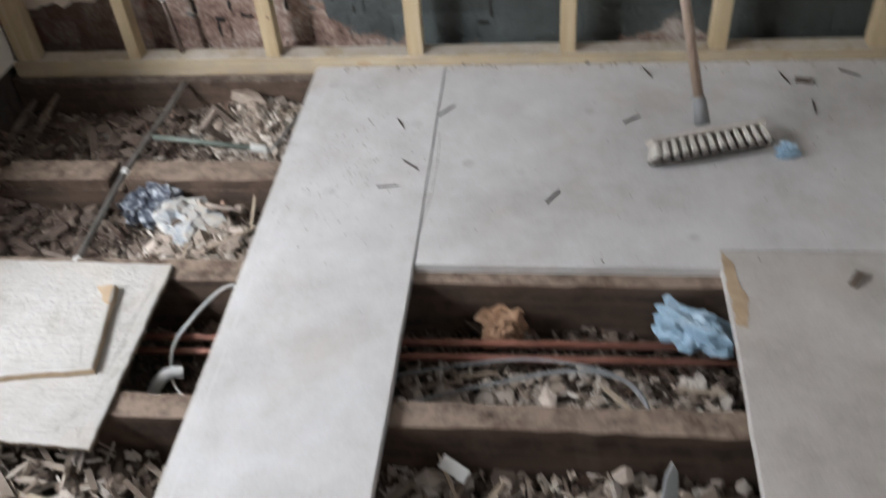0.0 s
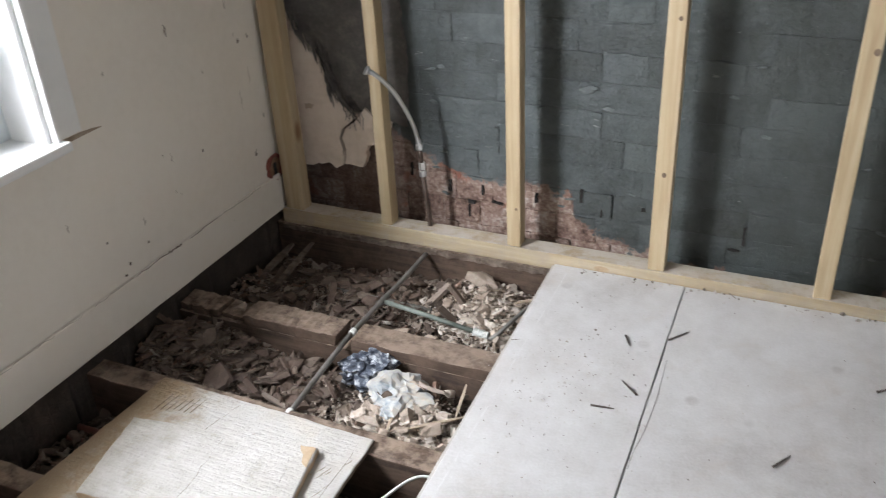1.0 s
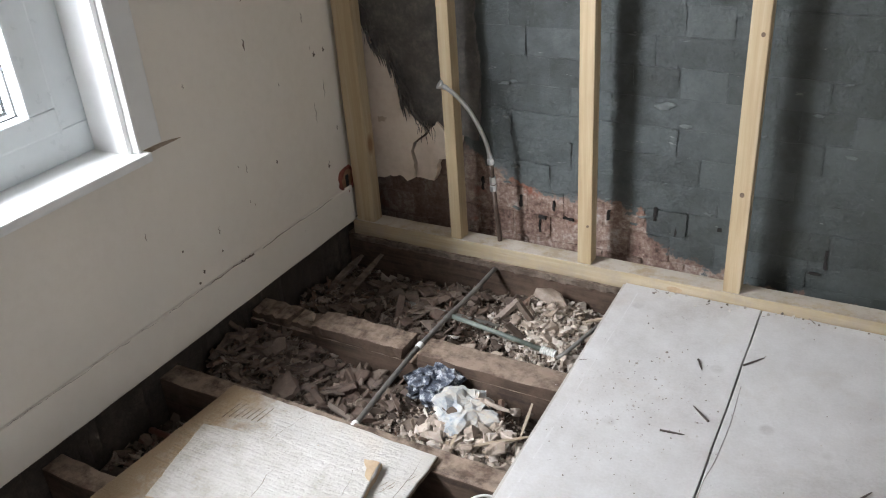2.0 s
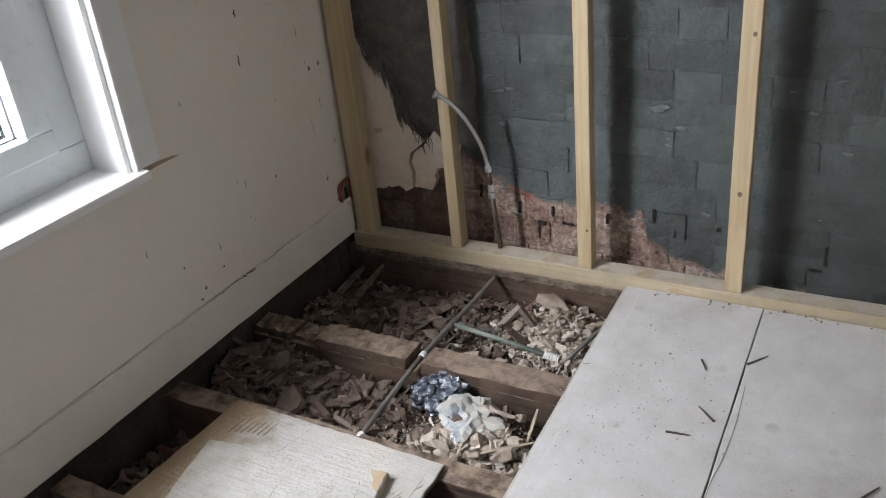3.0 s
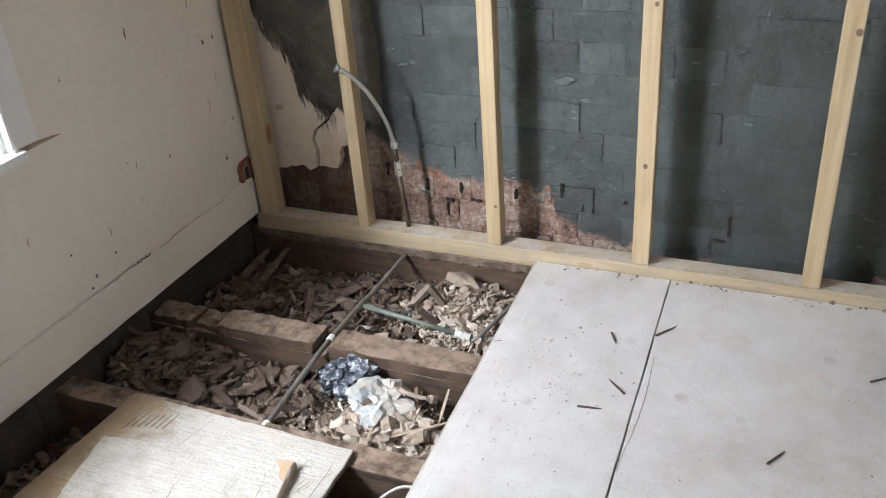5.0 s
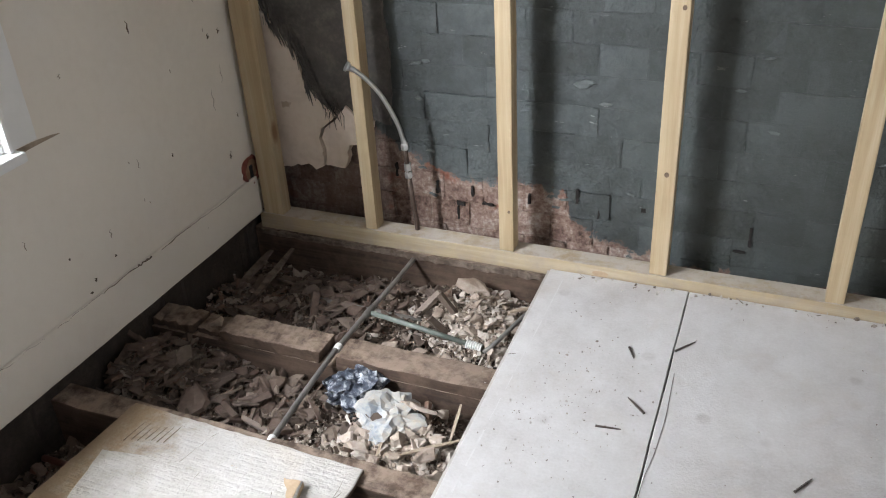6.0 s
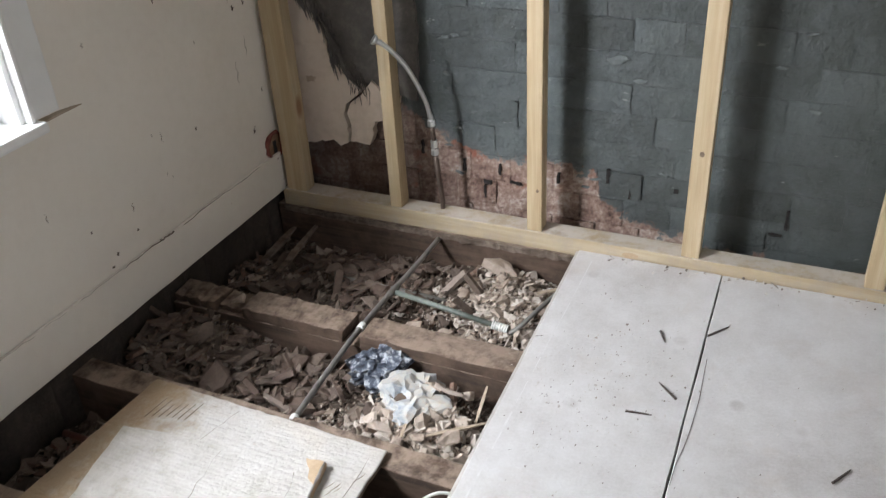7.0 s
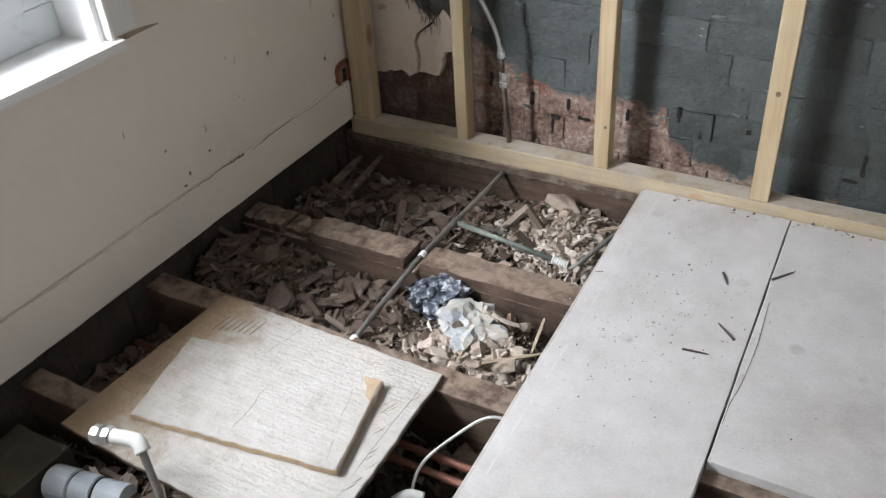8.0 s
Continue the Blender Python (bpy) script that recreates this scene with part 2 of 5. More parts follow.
M_GAP = surface("joint_gap_shade", (0.006, 0.005, 0.0045), (0.013, 0.010, 0.009), (0.028, 0.022, 0.019), fine=90, coarse=20)
M_FLAKE = surface("lifted_grey_paint", (0.075, 0.085, 0.085), (0.11, 0.122, 0.122), (0.19, 0.20, 0.198), fine=110, coarse=30, relief=0.5)
M_BLACK = surface("black_rubber", (0.012, 0.012, 0.012), (0.022, 0.022, 0.022), (0.04, 0.04, 0.04), fine=60, coarse=10, rough=0.6)
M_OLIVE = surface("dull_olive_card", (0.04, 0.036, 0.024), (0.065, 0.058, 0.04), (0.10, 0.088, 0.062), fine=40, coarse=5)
M_BRISTLE = surface("pale_bristle", (0.30, 0.27, 0.24), (0.46, 0.43, 0.39), (0.58, 0.55, 0.51), fine=200, coarse=60, rough=0.8)
M_BRISTLE_D = surface("dirty_bristle_tip", (0.05, 0.045, 0.04), (0.1, 0.09, 0.08), (0.17, 0.15, 0.13), fine=200, coarse=60)
M_BLUE_PAPER = surface("blue_patterned_paper", (0.013, 0.016, 0.027), (0.065, 0.078, 0.108), (0.48, 0.50, 0.53), fine=95, coarse=48, rough=0.7, spread=0.22)
M_PALE_PAPER = surface("pale_blue_paper", (0.22, 0.26, 0.31), (0.44, 0.44, 0.43), (0.52, 0.45, 0.36), fine=60, coarse=20, rough=0.7, spread=0.3)
M_BLUE_BAG = surface("light_blue_tissue", (0.12, 0.22, 0.31), (0.27, 0.40, 0.51), (0.50, 0.62, 0.70), fine=40, coarse=16, rough=0.55, spread=0.35)
M_SCAR = surface("stained_bare_plaster", (0.22, 0.16, 0.11), (0.34, 0.27, 0.20), (0.48, 0.41, 0.34), fine=120, coarse=25)
M_SCUFF = surface("brown_scuff", (0.24, 0.20, 0.165), (0.33, 0.285, 0.24), (0.45, 0.40, 0.345), fine=150, coarse=30)
M_TAN = surface("orange_brown_clod", (0.13, 0.065, 0.035), (0.27, 0.155, 0.09), (0.42, 0.29, 0.19), fine=60, coarse=20)
M_STRAW = surface("pale_lath_splinter", (0.20, 0.15, 0.10), (0.34, 0.27, 0.20), (0.48, 0.41, 0.33), fine=90, coarse=12)
M_CHUNK = surface("old_plaster_chunk", (0.22, 0.165, 0.125), (0.38, 0.305, 0.25), (0.54, 0.465, 0.405), fine=110, coarse=24, relief=0.8, depth=0.006, piece=0.35)


def island_material(name, stops, relief=0.6):
    m, nt, b = nodes_of(name, 0.9)
    isl = nt.nodes.new("ShaderNodeNewGeometry").outputs["Random Per Island"]
    v = coords(nt)
    small, big = noise_tex(nt, v, 110, 5, 0.7), noise_tex(nt, v, 5, 4)
    f = calc(nt, "ADD", calc(nt, "MULTIPLY", isl, 0.72), calc(nt, "MULTIPLY", small, 0.28))
    col = ramp(nt, f, stops)
    col = blend(nt, calc(nt, "MULTIPLY", big, 0.5), col, (0.16, 0.12, 0.09))
    link(nt, col, b.inputs["Base Color"])
    bump(nt, b, small, relief, 0.004)
    return m


M_SLAB = surface("red_brown_slab", (0.055, 0.036, 0.028), (0.115, 0.078, 0.06), (0.20, 0.148, 0.118), fine=70, coarse=12, relief=0.7, depth=0.005)
M_RUBBLE = island_material("mixed_rubble", [(0.1, (0.034, 0.023, 0.018)), (0.35, (0.082, 0.058, 0.045)), (0.55, (0.14, 0.102, 0.08)), (0.62, (0.15, 0.075, 0.05)), (0.70, (0.23, 0.18, 0.148)), (0.95, (0.38, 0.32, 0.275))])
M_RUBBLE_P = island_material("pale_plaster_rubble", [(0.1, (0.20, 0.15, 0.115)), (0.35, (0.37, 0.30, 0.245)), (0.6, (0.52, 0.45, 0.39)), (0.92, (0.70, 0.645, 0.585))])
M_CRUMB = island_material("floor_crumbs", [(0.30, (0.13, 0.105, 0.09)), (0.38, (0.40, 0.36, 0.32)), (0.6, (0.62, 0.59, 0.55)), (0.85, (0.74, 0.71, 0.67))])


def wall_paint(name, shade=1.0):
    """Thick blue-grey paint over brick; bare brick below a ragged line."""
    m, nt, b = nodes_of(name, 0.6)
    pos = nt.nodes.new("ShaderNodeNewGeometry").outputs["Position"]
    sep = nt.nodes.new("ShaderNodeSeparateXYZ")
    link(nt, pos, sep.inputs[0])
    v = coords(nt)
    big, mid, small = noise_tex(nt, v, 3.0, 6, 0.6, 0.4), noise_tex(nt, v, 17, 6, 0.65), noise_tex(nt, v, 90, 5, 0.7)
    rnd = nt.nodes.new("ShaderNodeObjectInfo").outputs["Random"]
    # paint
    f = calc(nt, "ADD", calc(nt, "MULTIPLY", big, 0.6), calc(nt, "MULTIPLY", mid, 0.4))
    f = calc(nt, "ADD", calc(nt, "MULTIPLY", f, 0.86), calc(nt, "MULTIPLY", small, 0.14))
    f = calc(nt, "ADD", f, calc(nt, "MULTIPLY", calc(nt, "SUBTRACT", rnd, 0.5), 0.15))
    paint = ramp(nt, f, [(0.34, (0.032 * shade, 0.036 * shade, 0.034 * shade)), (0.48, (0.056 * shade, 0.064 * shade, 0.064 * shade)), (0.60, (0.086 * shade, 0.099 * shade, 0.100 * shade))])
    chips = ramp(nt, noise_tex(nt, coords(nt, (22, 30, 60)), 1.0, 4, 0.65), [(0.69, grey(0)), (0.72, grey(0.8))])
    paint = blend(nt, chips, paint, (0.27, 0.275, 0.27))
    # paint and bare brick both go darker below about x 0.4
    dark_left = ramp(nt, calc(nt, "ADD", sep.outputs["X"], calc(nt, "MULTIPLY", mid, 0.1)), [(0.36, grey(0.8)), (0.47, grey(0))])
    paint = blend(nt, dark_left, paint, (0.030, 0.028, 0.026))
    # greener paint to the right, darkened further as the window light falls off
    khaki_dim = ramp(nt, calc(nt, "DIVIDE", calc(nt, "ADD", sep.outputs["X"], calc(nt, "MULTIPLY", calc(nt, "SUBTRACT", big, 0.5), 0.9)), 2.2), [(0.38, grey(0)), (0.72, grey(1.0))])
    paint = blend(nt, calc(nt, "MULTIPLY", khaki_dim, 0.85), paint, blend(nt, 0.6, paint, (0.036, 0.040, 0.032)))
    # bare brick
    g = calc(nt, "ADD", calc(nt, "MULTIPLY", mid, 0.5), calc(nt, "MULTIPLY", small, 0.5))
    g = calc(nt, "ADD", g, calc(nt, "MULTIPLY", calc(nt, "SUBTRACT", rnd, 0.5), 0.13))
    bare = ramp(nt, g, [(0.33, (0.06, 0.035, 0.027)), (0.43, (0.17, 0.105, 0.082)), (0.52, (0.27, 0.19, 0.155)), (0.62, (0.44, 0.375, 0.33))])
    raw = ramp(nt, noise_tex(nt, v, 9, 4, 0.6), [(0.60, grey(0)), (0.66, grey(0.7))])
    bare = blend(nt, raw, bare, (0.25, 0.08, 0.045))
    bare = blend(nt, calc(nt, "MULTIPLY", dark_left, 0.75), bare, (0.085, 0.052, 0.038))
    # ragged height of the paint's lower edge along the wall
    line = nt.nodes.new("ShaderNodeFloatCurve")
    cv = line.mapping.curves[0]
    pts = [(0.0, 0.33), (0.25, 0.31), (0.36, 0.26), (0.50, 0.18), (0.72, 0.155), (0.82, 0.15), (0.86, 0.14), (0.885, 0.07), (0.95, 0.045), (1.05, 0.01), (1.5, -0.02), (1.72, 0.02), (1.80, 0.07), (1.90, 0.0), (2.5, 0.0)]
    cv.points[0].location = (0, pts[0][1])
    cv.points[1].location = (1, pts[-1][1])
    for x, z in pts[1:-1]:
        cv.points.new(x / 2.5, z)
    line.mapping.update()
    link(nt, calc(nt, "DIVIDE", sep.outputs["X"], 2.5), line.inputs["Value"])
    edge = calc(nt, "SUBTRACT", sep.outputs["Z"], line.outputs[0])
    edge = calc(nt, "ADD", edge, calc(nt, "MULTIPLY", calc(nt, "SUBTRACT", mid, 0.5), 0.16))
    edge = calc(nt, "ADD", edge, calc(nt, "MULTIPLY", calc(nt, "SUBTRACT", small, 0.5), 0.05))
    keep = ramp(nt, calc(nt, "ADD", calc(nt, "MULTIPLY", edge, 8.0), 0.5), [(0.46, grey(0)), (0.54, grey(1))])
    link(nt, blend(nt, keep, bare, paint), b.inputs["Base Color"])
    link(nt, calc(nt, "SUBTRACT", 0.92, calc(nt, "MULTIPLY", keep, 0.38)), b.inputs["Roughness"])
    relief = calc(nt, "ADD", calc(nt, "MULTIPLY", mid, 0.75), calc(nt, "MULTIPLY", small, 0.22))
    bump(nt, b, calc(nt, "MULTIPLY", relief, calc(nt, "SUBTRACT", 1.0, calc(nt, "MULTIPLY", keep, 0.08))), 0.9, 0.018)
    return m


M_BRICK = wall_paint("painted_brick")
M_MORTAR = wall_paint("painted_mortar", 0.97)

M_GLASS, nt_g, b_g = nodes_of("clear_glass", 0.02)
b_g.inputs["Transmission Weight"].default_value = 1.0
b_g.inputs["IOR"].default_value = 1.45


# ---- building helpers ----
RNG = random.Random(7)


def box(bm, lo, hi, bevel=0.0, jitter=0.0, cuts=0):
    """An upright box with softened edges; cut along its length and jittered it looks worn."""
    axis = max(range(3), key=lambda i: hi[i] - lo[i])
    u, w = [i for i in range(3) if i != axis]
    rings = []
    for k in range(cuts + 2):
        ring = []
        for su, sw in ((0, 0), (1, 0), (1, 1), (0, 1)):
            c = [0.0, 0.0, 0.0]
            c[axis] = lo[axis] + (hi[axis] - lo[axis]) * k / (cuts + 1)
            c[u], c[w] = (hi if su else lo)[u], (hi if sw else lo)[w]
            ring.append(bm.verts.new([v + RNG.uniform(-jitter, jitter) for v in c]))
        rings.append(ring)
    fs = [bm.faces.new(rings[0][::-1]), bm.faces.new(rings[-1])]
    for a, b in zip(rings, rings[1:]):
        fs += [bm.faces.new((a[i], a[(i + 1) % 4], b[(i + 1) % 4], b[i])) for i in range(4)]
    bmesh.ops.recalc_face_normals(bm, faces=fs)
    if bevel:
        es = [rings[k][i] for k in range(len(rings)) for i in range(4)]
        es = {e for v in es for e in v.link_edges if e.calc_face_angle(0) > 0.6}
        bmesh.ops.bevel(bm, geom=list(es), offset=bevel, segments=2, affect="EDGES", profile=0.6)
    return bm


def tube(bm, pts, radius, sides=12, close=True):
    """A round rod along points; radius is one number or one per point."""
    pts = [Vector(p) for p in pts]
    radii = radius if isinstance(radius, (list, tuple)) else [radius] * len(pts)
    rings, side = [], None
    for i, p in enumerate(pts):
        d = (pts[min(i + 1, len(pts) - 1)] - pts[max(i - 1, 0)]).normalized()
        if side is None:
            side = d.orthogonal().normalized()
        side = (side - d * side.dot(d)).normalized()
        up = d.cross(side)
        rings.append([bm.verts.new(p + radii[i] * (math.cos(a) * side + math.sin(a) * up)) for a in (2 * math.pi * k / sides for k in range(sides))])
    for a, b in zip(rings, rings[1:]):
        for k in range(sides):
            bm.faces.new((a[k], a[(k + 1) % sides], b[(k + 1) % sides], b[k]))
    if close:
        bm.faces.new(rings[0][::-1])
        bm.faces.new(rings[-1])
    return bm


def curve_points(ctrl, n=8):
    """A smooth line through control points."""
    c = [Vector(p) for p in ctrl]
    c = [c[0] * 2 - c[1]] + c + [c[-1] * 2 - c[-2]]
    out = []
    for i in range(1, len(c) - 2):
        for k in range(n):
            t = k / n
            a, b, d, e = c[i - 1], c[i], c[i + 1], c[i + 2]
            out.append(0.5 * (2 * b + (d - a) * t + (2 * a - 5 * b + 4 * d - e) * t * t + (3 * b - a - 3 * d + e) * t ** 3))
    return out + [c[-2]]


def slab(bm, outline, z0, z1, bevel=0.0):
    """A flat sheet from an outline in plan."""
    lo = [bm.verts.new((x, y, z0)) for x, y in outline]
    hi = [bm.verts.new((x, y, z1)) for x, y in outline]
    n = len(outline)
    bm.faces.new(hi)
    bm.faces.new(lo[::-1])
    for i in range(n):
        bm.faces.new((lo[i], lo[(i + 1) % n], hi[(i + 1) % n], hi[i]))
    bmesh.ops.recalc_face_normals(bm, faces=bm.faces)
    if bevel:
        top = [e for e in bm.edges if all(abs(v.co.z - z1) < 1e-6 for v in e.verts)]
        bmesh.ops.bevel(bm, geom=top, offset=bevel, segments=1, affect="EDGES")
    return bm


def mesh_of(name, bm, smooth=False):
    me = bpy.data.meshes.new(name)
    bm.to_mesh(me)
    bm.free()
    if smooth:
        me.shade_smooth()
    return me


def thing(name, label, category, group="", kind="", at=(0, 0, 0)):
    ob = new(name)
    ob.location = at
    ob.empty_display_size = 0.05
    return tagged(ob, label, category, group, kind)


def solid(name, bm, material, label, category, group="", kind="", smooth=False):
    ob = new(name, mesh_of(name, bm, smooth))
    ob.data.materials.append(material)
    return tagged(ob, label, category, group, kind)


def edge_faces(ob, material):
    """Gives the sides of a flat sheet their own raw-edge material."""
    ob.data.materials.append(material)
    for p in ob.data.polygons:
        if abs(p.normal.z) < 0.4:
            p.material_index = 1
    return ob


def part(name, bm, material, parent, label="", smooth=False):
    ob = new(name, mesh_of(name, bm, smooth))
    ob.data.materials.append(material)
    ob.parent = parent
    ob.matrix_parent_inverse = parent.matrix_world.inverted() if parent.parent is None and parent.type != "EMPTY" else Matrix.Translation(parent.location).inverted()
    return tagged(ob, label) if label else ob


def B():
    return bmesh.new()


def ragged(points, step=0.02, amount=0.004, seed=1):
    """An outline whose sides are broken into short uneven steps."""
    r = random.Random(seed)
    out = []
    for (x0, y0), (x1, y1) in zip(points, points[1:] + points[:1]):
        n = max(1, int(math.hypot(x1 - x0, y1 - y0) / step))
        for k in range(n):
            t = k / n
            j = amount if k else amount * 0.3
            out.append((x0 + (x1 - x0) * t + r.uniform(-j, j), y0 + (y1 - y0) * t + r.uniform(-j, j)))
    return out


# ---- the shell ----
ROOM_X, ROOM_Y, CEIL, WALL_Y = 2.75, -2.75, 2.4, 0.108
VOID = -0.20

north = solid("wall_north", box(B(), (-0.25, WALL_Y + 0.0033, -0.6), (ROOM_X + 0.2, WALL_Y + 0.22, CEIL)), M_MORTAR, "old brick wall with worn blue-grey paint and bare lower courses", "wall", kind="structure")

# window wall, with the opening through it
west = thing("wall_west", "grubby cream plastered window wall with scuffs", "wall", kind="structure")
for lo, hi in (((-0.25, WIN_Y1, 0.026), (0, WALL_Y, CEIL)), ((-0.25, ROOM_Y, 0.026), (0, WIN_Y0, CEIL)), ((-0.25, WIN_Y0, 0.026), (0, WIN_Y1, WIN_Z0 - 0.025)), ((-0.25, WIN_Y0, WIN_Z1), (0, WIN_Y1, CEIL))):
    part("plaster_wall", box(B(), lo, hi), M_WALL, west)
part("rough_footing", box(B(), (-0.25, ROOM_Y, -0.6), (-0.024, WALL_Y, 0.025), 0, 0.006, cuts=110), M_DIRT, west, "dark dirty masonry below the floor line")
# side walls and ceiling out of view close the room and shape its bounce
solid("wall_south", box(B(), (-0.25, ROOM_Y - 0.2, -0.6), (ROOM_X + 0.2, ROOM_Y, CEIL)), M_WALL_BACK, "unseen cream wall, toned to set the bounce light", "wall", kind="structure")
# out of view; its opening is added for the fill lamp
east = thing("wall_east", "unseen cream wall with an added opening for the fill lamp", "wall", kind="structure")
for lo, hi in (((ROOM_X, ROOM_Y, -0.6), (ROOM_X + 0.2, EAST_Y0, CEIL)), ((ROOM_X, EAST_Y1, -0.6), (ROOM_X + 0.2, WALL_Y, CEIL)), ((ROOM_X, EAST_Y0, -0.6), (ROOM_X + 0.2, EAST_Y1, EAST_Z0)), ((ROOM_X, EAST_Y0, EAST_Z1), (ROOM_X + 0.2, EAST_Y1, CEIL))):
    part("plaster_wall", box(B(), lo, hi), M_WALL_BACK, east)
solid("ceiling", box(B(), (-0.25, ROOM_Y - 0.2, CEIL), (ROOM_X + 0.2, WALL_Y + 0.22, CEIL + 0.15)), M_CEIL, "unseen ceiling, toned to set the bounce light", "ceiling", kind="structure")
ground = solid("ground", box(B(), (-300, -300, -3.2), (300, 300, -3.0)), M_DIRT, "dull ground outside", "ground", kind="structure")

# skirting along the window wall: flat board with a cracked, rounded top
bm = box(B(), (0.0, ROOM_Y, 0.024), (0.010, -0.001, 0.138), 0.004, 0.0007, cuts=70)
skirt = solid("baseboard", bm, M_WALL, "painted skirting with a cracked top edge along the window wall", "skirting", kind="structure")
r0 = random.Random(21)
for y0, y1, w in ((-0.30, -0.10, 0.0006), (-0.42, -0.30, 0.0009), (-0.50, -0.455, 0.0024), (-0.62, -0.49, 0.0010), (-1.25, -0.62, 0.0003)):
    n0 = max(6, int((y1 - y0) / 0.018))
    line = [(0.0095 + r0.uniform(-0.001, 0.001), y0 + (y1 - y0) * k / n0, 0.1375 + r0.uniform(-0.003, 0.003)) for k in range(n0 + 1)]
    part("crack", tube(B(), line, [w * r0.uniform(0.5, 1.3) for _ in line], 5), M_OLD, skirt, "dark crack of broken paint")

# window: frame, opening sash, panes, board and architrave
win = thing("window_1", "white plastic casement window with deep reveal and sill", "window", kind="structure")
FX0, FX1 = -0.17, -0.10


def frame_ring(lo_y, hi_y, lo_z, hi_z, x0, x1, w, bev, wb=None):
    bm = B()
    wb = wb or w
    box(bm, (x0, lo_y, lo_z), (x1, hi_y, lo_z + wb), bev)
    box(bm, (x0, lo_y, hi_z - w), (x1, hi_y, hi_z), bev)
    box(bm, (x0, lo_y, lo_z + wb), (x1, lo_y + w, hi_z - w), bev)
    box(bm, (x0, hi_y - w, lo_z + wb), (x1, hi_y, hi_z - w), bev)
    return bm


part("outer_frame", frame_ring(WIN_Y0, WIN_Y1, WIN_Z0, WIN_Z1, FX0, FX1, 0.081, 0.004, 0.068), M_UPVC, win)
y0, y1 = WIN_Y0 + 0.081, WIN_Y1 - 0.081
part("sash", frame_ring(y0 + 0.002, y1 - 0.002, WIN_Z0 + 0.068, WIN_Z1 - 0.068, FX0 + 0.012, FX1 + 0.014, 0.066, 0.006, 0.052), M_UPVC, win)
pane = part("pane", box(B(), (FX0 + 0.035, y0 + 0.063, WIN_Z0 + 0.116), (FX0 + 0.041, y1 - 0.063, WIN_Z1 - 0.116)), M_GLASS, win)
pane.visible_shadow = False
part("glazing_seal", frame_ring(y0 + 0.065, y1 - 0.065, WIN_Z0 + 0.118, WIN_Z1 - 0.118, FX0 + 0.043, FX0 + 0.05, 0.004, 0), M_BLACK, win)
part("reveal_board", box(B(), (FX1 + 0.002, WIN_Y1 - 0.012, WIN_Z0), (0.004, WIN_Y1, WIN_Z1), 0.001), M_GLOSS, win)
part("reveal_board", box(B(), (FX1 + 0.002, WIN_Y0, WIN_Z0), (0.004, WIN_Y0 + 0.012, WIN_Z1), 0.001), M_GLOSS, win)
part("window_sill", box(B(), (-0.21, WIN_Y0 - 0.07, WIN_Z0 - 0.022), (0.036, WIN_Y1 + 0.024, WIN_Z0), 0.006), M_GLOSS, win)
for y0, y1 in ((WIN_Y1, WIN_Y1 + 0.075), (WIN_Y0 - 0.075, WIN_Y0)):
    bm = box(B(), (0.0, y0, WIN_Z0 + 0.001), (0.014, y1, WIN_Z1 + 0.05), 0.003)
    inner = y0 if y0 == WIN_Y1 else y1 - 0.012
    box(bm, (0.0141, inner, WIN_Z0 + 0.001), (0.023, inner + 0.012, WIN_Z1 + 0.05), 0.004)
    part("architrave", bm, M_GLOSS, win)
part("architrave", box(B(), (0.0, WIN_Y0, WIN_Z1 + 0.001), (0.014, WIN_Y1, WIN_Z1 + 0.05), 0.003), M_GLOSS, win)

# ---- floor voids and joists ----
JOISTS = [(-0.012, 0.063), (-0.482, -0.405), (-0.812, -0.750), (-1.147, -1.095), (-1.49, -1.43), (-1.82, -1.76)]
TOP = -0.022
for y0, y1 in JOISTS:
    j = B()
    if y0 == -0.482:
        # notched for the pipe, rotten at the wall end
        box(j, (-0.02, y0, -0.22), (ROOM_X, y1, -0.052), 0, 0.001, cuts=60)
        box(j, (-0.02, y0 + 0.004, -0.0519), (0.105, y1 - 0.006, TOP - 0.006), 0.003, 0.004, cuts=9)
        box(j, (0.106, y0 + 0.012, -0.0519), (0.185, y1, -0.036), 0.003, 0.004, cuts=5)
        box(j, (0.186, y0, -0.0519), (0.455, y1, TOP), 0.003, 0.0024, cuts=16)
        box(j, (0.497, y0, -0.0519), (ROOM_X, y1, TOP), 0.003, 0.0016, cuts=60)
    else:
        box(j, (-0.02, y0, -0.22), (ROOM_X, y1, TOP), 0.003, 0.002, cuts=70)
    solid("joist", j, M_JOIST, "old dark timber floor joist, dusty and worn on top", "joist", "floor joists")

n = 90
verts, faces = [], []
for i in range(n + 1):
    for k in range(n + 1):
        x, y = 2.6 * i / n - 0.02, 0.08 - 2.0 * k / n
        verts.append((x, y, VOID + 0.02 * noise.noise((x * 9, y * 9, 0)) + 0.01 * noise.noise((x * 31, y * 31, 4))))
for i in range(n):
    for k in range(n):
        a = i * (n + 1) + k
        faces.append((a, a + 1, a + n + 2, a + n + 1))
me = bpy.data.meshes.new("void_bed")
me.from_pydata(verts, [], faces)
me.materials.append(M_DIRT)
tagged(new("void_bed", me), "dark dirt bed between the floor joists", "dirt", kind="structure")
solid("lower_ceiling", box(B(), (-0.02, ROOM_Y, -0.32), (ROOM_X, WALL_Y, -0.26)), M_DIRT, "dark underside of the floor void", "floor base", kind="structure")


